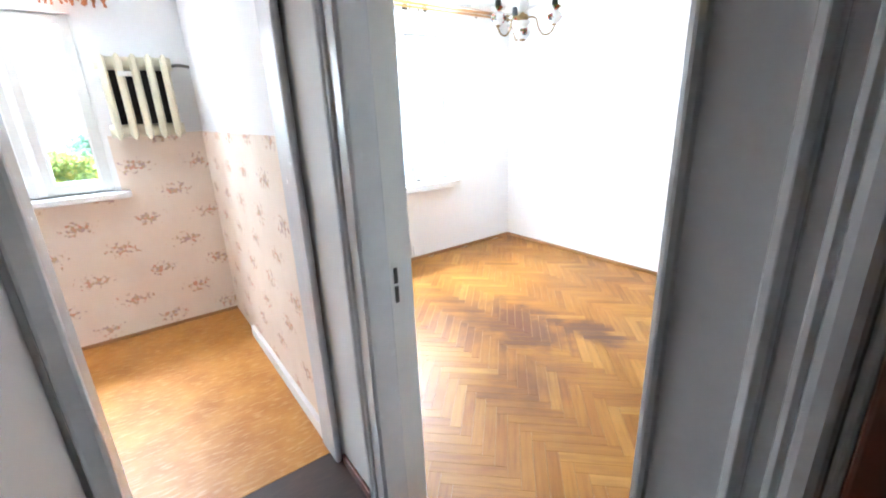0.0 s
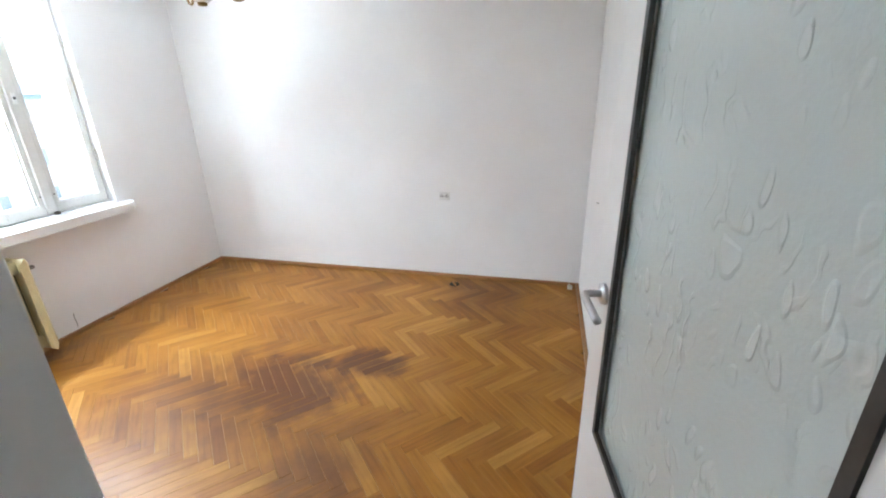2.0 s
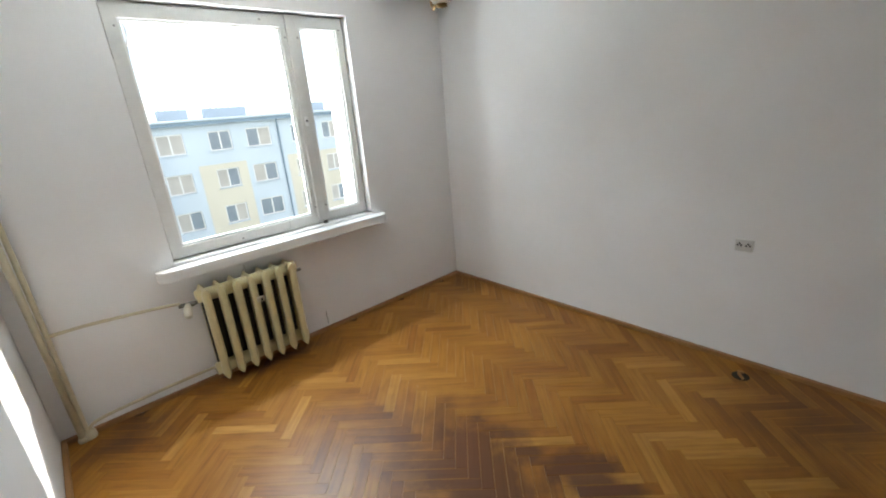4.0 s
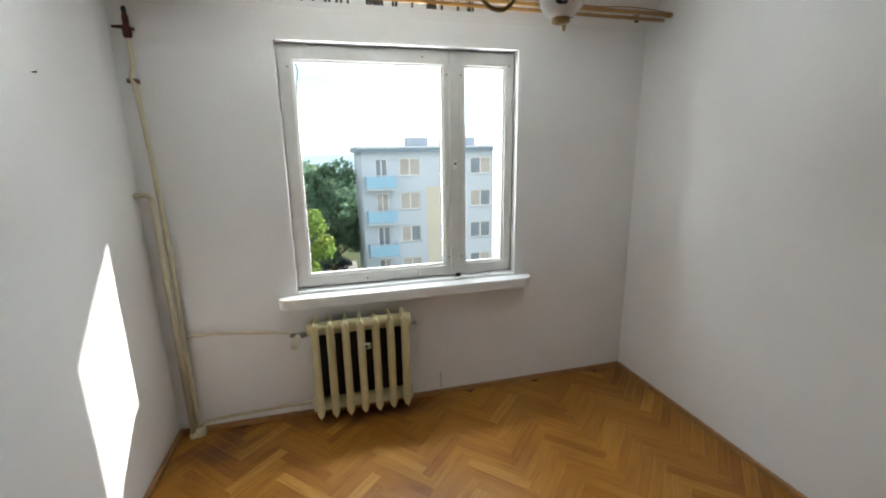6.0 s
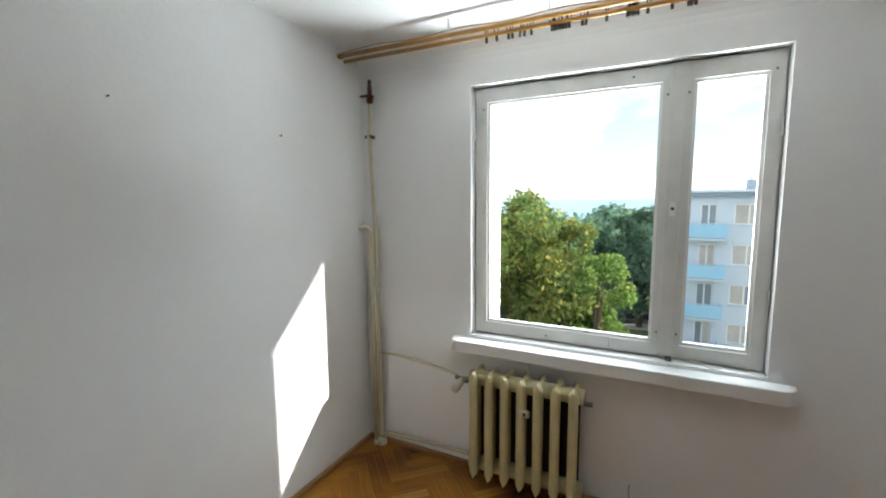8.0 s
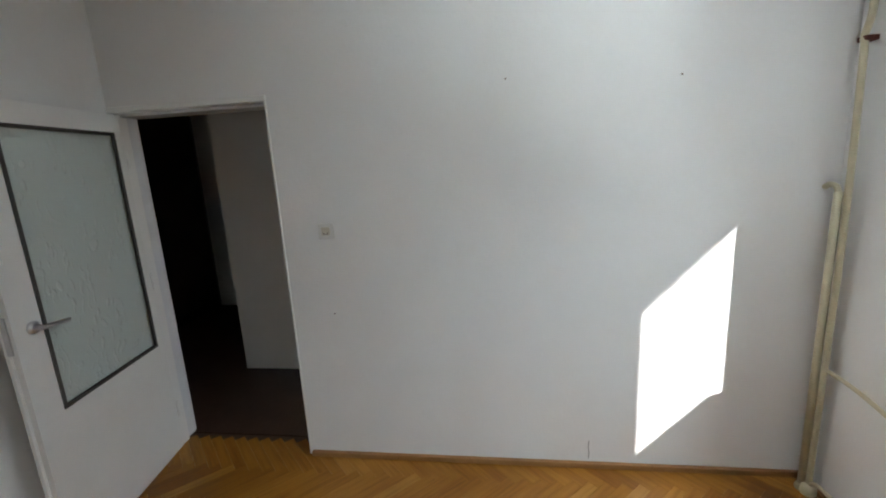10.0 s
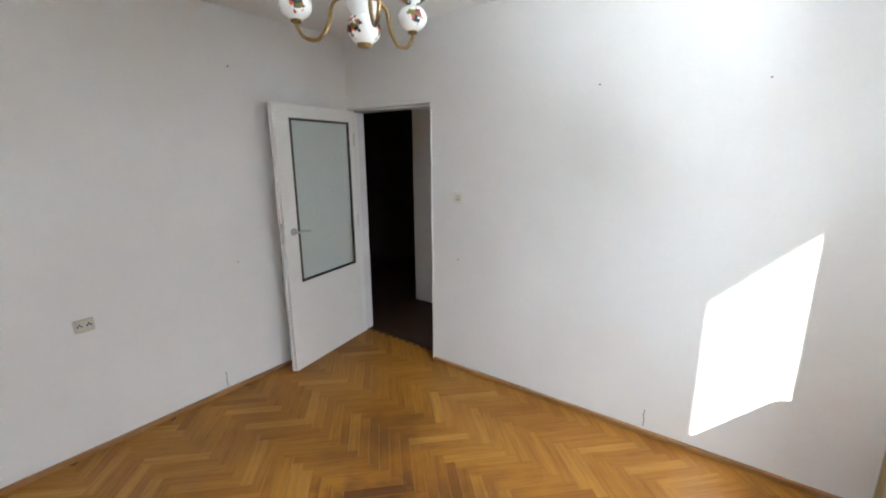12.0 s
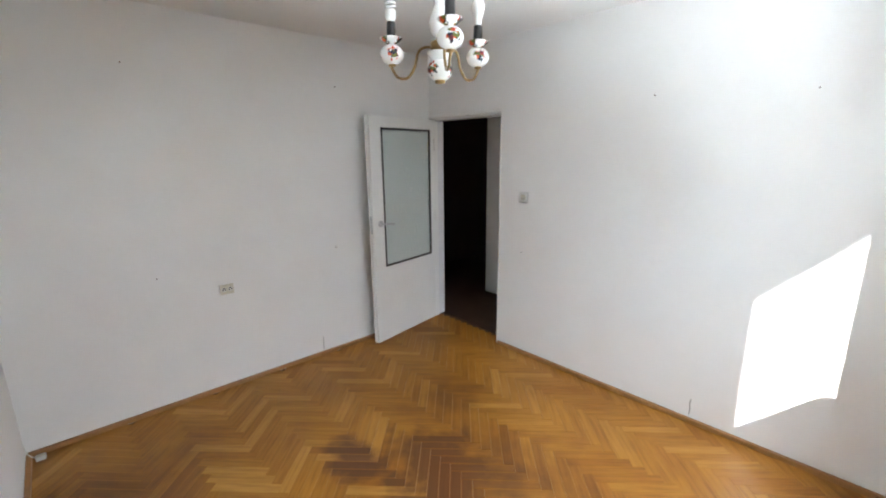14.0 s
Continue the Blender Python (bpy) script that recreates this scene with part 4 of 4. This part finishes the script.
for k in range(26):
    x = -0.16 + 0.3 * k / 25
    part("tassel", tube(bend([(x, 0, 0.10), (x + rv.uniform(-0.01, 0.01), rv.uniform(-0.02, 0.01), 0.05), (x + rv.uniform(-0.02, 0.02), rv.uniform(-0.02, 0.02), rv.uniform(-0.01, 0.03))], 4), 0.006, 6), M_ORANGE, fr)

# ---- outside ----
G = -10.6
setting("ground", box((-900, 0.6, G - 0.4), (900, 190, G)), M_GROUND, "grassy ground below the flat, far down", "ground")
setting("water", box((-4500, 190, G - 0.6), (4500, 4600, G - 0.2)), M_SEA, "blue sea to the horizon", "sea")
setting("pavement", box((-9.0, 27.2, G), (40.0, 30.6, G + 0.06)), M_PATH, "pale concrete path before the block", "pavement")
setting("road", box((-14.0, 40.0, G), (3.0, 46.0, G + 0.03)), M_PATH, "pale road beside the trees", "road")


def apartment_block(x0, x1, y0, y1, top):
    b = thing("apartment_building", "pale blue and cream five-storey block with blue balconies", "apartment building", at=(0, 0, 0))
    storey = 2.75
    bays = [(x0 + 1.05, 1.0, "door"), (x0 + 3.0, 1.7, "win"), (x0 + 6.3, 1.6, "win"), (x0 + 9.0, 1.9, "win"), (x0 + 12.6, 1.9, "win"), (x0 + 15.4, 1.5, "win"), (x0 + 18.2, 1.9, "win"), (x0 + 21.0, 1.5, "win"), (x0 + 24.2, 1.9, "win"), (x0 + 27.4, 1.9, "win")]
    holes = []
    for s in range(4):
        base = top - 0.55 - (s + 1) * storey + 0.95
        for x, w, kind in bays:
            holes.append((x, x + w, base - (0.8 if kind == "door" else 0), base + 1.4))
    part("wall", slab("x", (x0, x1), (G, top - 0.45), (y0, y0 + 0.35), holes), M_FACADE, b)
    part("wall", box((x0, y0 + 0.36, G), (x0 + 0.3, y1, top - 0.45)), M_FACADE, b)
    part("core", box((x0 + 0.31, y0 + 0.9, G), (x1, y1, top - 0.5)), M_DARK, b)
    for xa, xb in ((x0 + 5.2, x0 + 8.6), (x0 + 11.9, x0 + 17.4), (x0 + 20.4, x0 + 23.2)):
        part("render_band", slab("x", (xa, xb), (G, top - 3.3), (y0 - 0.012, y0 - 0.004), [h for h in holes if xa < h[0] < xb]), M_FACADE2, b, "cream render")
    roof = part("roof", box((x0 - 0.35, y0 - 0.4, top - 0.45), (x1 + 0.3, y1 + 0.3, top)), M_ROOFEDGE, b)
    part("roof_gutter", tube([(x0 - 0.35, y0 - 0.42, top - 0.12), (x1, y0 - 0.42, top - 0.12)], 0.09, 8), M_FACADE, roof)
    for xa, w in ((x0 + 4.2, 2.0), (x0 + 7.4, 3.2), (x0 + 15.6, 2.2), (x0 + 19.0, 3.4)):
        part("chimney", box((xa, y0 + 3.5, top), (xa + w, y0 + 4.3, top + 0.75)), M_CHIM, roof)
        for q in range(int(w / 0.45)):
            part("antenna", tube([(xa + 0.2 + q * 0.45, y0 + 3.9, top + 0.7), (xa + 0.2 + q * 0.45, y0 + 3.9, top + 1.1 + 0.35 * (q % 3))], 0.03, 6), M_CLIP, roof)
    part("downpipe", tube([(x0 + 11.5, y0 - 0.08, G), (x0 + 11.5, y0 - 0.08, top - 0.4)], 0.07, 8), M_ROOFEDGE, b)
    rb = random.Random(2)
    for i, (xa, xb, za, zb) in enumerate(holes):
        w = part("window", slab("x", (xa, xb), (za, zb), (y0 + 0.10, y0 + 0.16), ((xa + 0.09, (xa + xb) / 2 - 0.05, za + 0.09, zb - 0.09), ((xa + xb) / 2 + 0.05, xb - 0.09, za + 0.09, zb - 0.09))), M_WHITE, b)
        for k, (pa, pb) in enumerate(((xa + 0.09, (xa + xb) / 2 - 0.05), ((xa + xb) / 2 + 0.05, xb - 0.09))):
            part("pane", box((pa, y0 + 0.12, za + 0.09), (pb, y0 + 0.14, zb - 0.09)), M_CURTAIN if rb.random() < 0.55 else M_PANE, w)
        part("sill", box((xa - 0.06, y0 - 0.10, za - 0.06), (xb + 0.06, y0 + 0.1, za)), M_FACADE, w)
    for s in range(4):
        z = top - 0.55 - (s + 1) * storey + 0.05
        bal = part("balcony", box((x0 + 0.25, y0 - 1.1, z - 0.14), (x0 + 2.55, y0, z)), M_FACADE, b)
        part("front_panel", box((x0 + 0.25, y0 - 1.12, z + 0.06), (x0 + 2.55, y0 - 1.06, z + 0.95)), M_PANEL, bal, "blue corrugated balcony panel")
        part("side_panel", box((x0 + 0.25, y0 - 1.05, z + 0.06), (x0 + 0.31, y0, z + 0.95)), M_PANEL, bal)
        part("side_panel", box((x0 + 2.49, y0 - 1.05, z + 0.06), (x0 + 2.55, y0, z + 0.95)), M_PANEL, bal)
        part("hand_rail", tube([(x0 + 0.25, y0 - 1.09, z + 1.02), (x0 + 2.55, y0 - 1.09, z + 1.02)], 0.03, 6), M_FACADE, bal)
    return b


apartment_block(3.3, 34.0, 32.0, 43.0, 2.1)

house = thing("house", "house with a red tiled gable roof among trees", "house", at=(-20.6, 37.5, G))
part("wall", box((-7, -4, 0), (7, 4, 2.9)), M_FACADE2, house)
bm = bmesh.new()
v = [bm.verts.new(c) for c in ((-7.6, -4.8, 2.8), (7.6, -4.8, 2.8), (7.6, 4.8, 2.8), (-7.6, 4.8, 2.8), (-7.6, 0, 5.5), (7.6, 0, 5.5))]
for f in ((0, 1, 5, 4), (2, 3, 4, 5), (1, 2, 5), (3, 0, 4), (3, 2, 1, 0)):
    bm.faces.new([v[i] for i in f])
hr = part("roof", bm, M_TILE, house, "red tiled roof")
part("chimney", box((1.5, -1.8, 4.0), (2.1, -1.2, 6.1)), M_TILE, hr)
for x in (-4.5, -1.2, 2.1, 4.8):
    hw = part("window", slab("x", (x - 0.6, x + 0.6), (1.0, 2.3), (-4.08, -4.0), ((x - 0.5, x + 0.5, 1.1, 2.2),)), M_WHITE, house)
    part("pane", box((x - 0.5, -4.05, 1.1), (x + 0.5, -4.01, 2.2)), M_PANE, hw)


def leaf_cloud(lobes, count, size, seed):
    """Small crossed leaf sprays scattered over uneven lobes (x, y, z, radius)."""
    rng = np.random.default_rng(seed)
    lob = np.array(lobes)
    wts = lob[:, 3] ** 2
    which = rng.choice(len(lob), count, p=wts / wts.sum())
    d = rng.normal(size=(count, 3))
    d /= np.linalg.norm(d, axis=1)[:, None]
    rad = lob[which, 3] * (0.45 + 0.62 * rng.random(count))
    c = lob[which, :3] + d * rad[:, None] * np.array([1, 1, 0.85])
    n = d + rng.normal(scale=0.7, size=(count, 3))
    n /= np.linalg.norm(n, axis=1)[:, None]
    a = np.cross(n, rng.normal(size=(count, 3)))
    a /= np.linalg.norm(a, axis=1)[:, None]
    b = np.cross(n, a)
    s = size * (0.5 + rng.random(count))[:, None]
    quad = np.stack([c - a * s, c - b * s * 0.6, c + a * s, c + b * s * 0.6], 1).reshape(-1, 3)
    me = bpy.data.meshes.new("crown")
    me.from_pydata(quad.tolist(), [], np.arange(count * 4).reshape(-1, 4).tolist())
    return me


def lobes_for(h, r, n, seed):
    rr = random.Random(seed)
    out = []
    for i in range(n):
        a, k = rr.uniform(0, 6.283), rr.random() ** 0.6
        z = h * rr.uniform(0.2, 0.95)
        wide = math.sin(math.pi * min(1, max(0.12, (z / h - 0.06) / 0.97))) ** 0.6
        out.append((r * k * wide * math.cos(a), r * k * wide * math.sin(a), z, r * rr.uniform(0.16, 0.40)))
    out.append((0, 0, h * 0.93, r * 0.25))
    return out


def tree(x, y, h, r, material, seed, leaves, size, label):
    t = thing("tree", label, "tree", "trees outside the window", at=(x, y, G))
    part("trunk", tube(bend([(0, 0, 0), (0.1, 0, h * 0.3), (-0.1, 0.1, h * 0.6), (0, 0, h * 0.85)]), [0.3 - 0.25 * k / 24 for k in range(25)], 8), M_BARK, t)
    lobes = lobes_for(h, r, 44, seed)
    for lx, ly, lz, lr in lobes[:9]:
        part("limb", tube(bend([(0, 0, lz * 0.55), (lx * 0.5, ly * 0.5, lz * 0.8), (lx, ly, lz)], 4), [0.12 - 0.1 * k / 8 for k in range(9)], 6), M_BARK, t)
    me = leaf_cloud(lobes, leaves, size, seed)
    me.materials.append(material)
    crown = new("crown", me)
    crown.parent = t


tree(-6.0, 24.0, 12.4, 4.6, M_LEAF_Y, 3, 30000, 0.13, "leafy tree turning yellow-green in early autumn")
tree(-3.0, 23.0, 11.0, 2.5, M_LEAF_Y, 5, 14000, 0.12, "slender tree turning yellow at the top")
tree(-0.95, 21.5, 9.4, 1.9, M_LEAF_L, 8, 9000, 0.11, "small light green tree before the block")
tree(-10.5, 27.0, 10.2, 4.4, M_LEAF_G, 6, 9000, 0.18, "dark green leafy tree")
tree(-2.4, 36.0, 11.6, 4.0, M_LEAF_G, 9, 9000, 0.2, "dark green leafy tree beside the block")
tree(0.6, 41.0, 11.4, 3.4, M_LEAF_G, 12, 7000, 0.2, "dark green leafy tree beside the block")
tree(-31.0, 55.0, 11.4, 5.0, M_LEAF_G, 15, 8000, 0.2, "dark green leafy tree")

rf = random.Random(21)
lobes = []
for i in range(520):
    y = rf.uniform(58, 185)
    x = rf.uniform(-1.15, 0.35) * y + rf.uniform(-6, 6)
    lobes.append((x, y, 1.2 - 0.032 * y - rf.uniform(2.6, 7.0), rf.uniform(2.2, 4.6)))
me = leaf_cloud(lobes, 60000, 0.5, 31)
me.materials.append(M_LEAF_G)
tagged(new("far_woods", me), "green woods running down to the sea", "woods", "", "stuff")


def parked_car(x, y, turn):
    c = local(thing("car", "dark parked car on the road far below", "car"), x, y, G + 0.03, turn)
    bm = bmesh.new()
    prof = [(-2.1, 0.35), (-2.15, 0.75), (-1.9, 0.9), (-1.3, 0.95), (-0.7, 1.42), (0.8, 1.44), (1.6, 0.98), (2.1, 0.85), (2.15, 0.35)]
    a = [bm.verts.new((u, -0.82, z)) for u, z in prof]
    b = [bm.verts.new((u, 0.82, z)) for u, z in prof]
    for k in range(len(prof)):
        j = (k + 1) % len(prof)
        bm.faces.new((a[k], a[j], b[j], b[k]))
    bm.faces.new(a[::-1])
    bm.faces.new(b)
    bmesh.ops.bevel(bm, geom=list(bm.edges), offset=0.06, segments=2, affect="EDGES", profile=0.5)
    part("body", bm, M_CAR, c)
    for s in (-1, 1):
        part("side_window", box((-0.75, s * 0.822 - 0.01, 0.98), (1.0, s * 0.822 + 0.01, 1.32)), M_PANE, c)
        for u in (-1.35, 1.35):
            w = part("wheel", tube([(u, s * 0.72, 0.31), (u, s * 0.86, 0.31)], 0.31, 18), M_TYRE, c)
            part("rim", tube([(u, s * 0.855, 0.31), (u, s * 0.872, 0.31)], 0.19, 14), M_STEEL, w)


parked_car(0.2, 43.0, 12)


# ---- parquet blocks ----
def parquet_floor():
    wd, n = 0.0575, 6
    ln = wd * n
    gap = 0.0002

    def plank(cx, cy, ang, verts, faces, uvs):
        k = len(verts)
        ca, sa = math.cos(ang), math.sin(ang)
        l2, w2, e = ln / 2 - gap, wd / 2 - gap, 0.0005
        for du, dv, z in ((l2, w2, -0.012), (l2, w2, -0.0012), (l2 - e, w2 - e, 0.0)):
            for su, sv in ((-1, -1), (1, -1), (1, 1), (-1, 1)):
                u, v_ = su * du, sv * dv
                verts.append((cx + u * ca - v_ * sa, cy + u * sa + v_ * ca, z))
                uvs.append((u, v_))
        faces.append((k + 8, k + 9, k + 10, k + 11))
        for r in (0, 4):
            for q in range(4):
                faces.append((k + r + q, k + r + (q + 1) % 4, k + r + 4 + (q + 1) % 4, k + r + 4 + q))

    def to_mesh(name, verts, faces, uvs):
        me = bpy.data.meshes.new(name)
        me.from_pydata(verts, [], faces)
        lay = me.uv_layers.new(name="UVMap")
        idx = np.empty(len(me.loops), dtype=np.int32)
        me.loops.foreach_get("vertex_index", idx)
        lay.data.foreach_set("uv", np.array(uvs)[idx].ravel())
        me.materials.append(M_PARQUET)
        return me

    spots = []
    r45 = math.cos(math.pi / 4)
    for k in range(-110, 70):
        for s in range(-14, 15):
            for kind in (0, 1):
                if kind == 0:
                    u, v_ = k + n / 2 + 2 * n * s, k + 0.5
                else:
                    u, v_ = k + n + 0.5 + 2 * n * s, k + 1 - n / 2
                x, y = (u - v_) * r45 * wd - 0.087, (u + v_) * r45 * wd + 0.059
                if -0.02 < x < W + 0.06 and D - 0.06 < y < 0.06:
                    spots.append((x, y, math.pi / 4 + (math.pi / 2 if kind else 0)))
    v1, f1, u1 = [], [], []
    plank(0, 0, 0, v1, f1, u1)
    one = to_mesh("parquet_block", v1, f1, u1)
    near = sorted(spots, key=lambda p: (p[0] - 1.55) ** 2 + (p[1] + 2.0) ** 2)
    for x, y, a in near[:300]:
        o = new("parquet_block", one)
        o.parent, o.location, o.rotation_euler = floor, (x, y, 0), (0, 0, a)
    v2, f2, u2 = [], [], []
    for x, y, a in near[300:]:
        plank(x, y, a, v2, f2, u2)
    rest = new("parquet_blocks", to_mesh("parquet_blocks", v2, f2, u2))
    rest.parent = floor
    tagged(rest, kind="stuff")


parquet_floor()
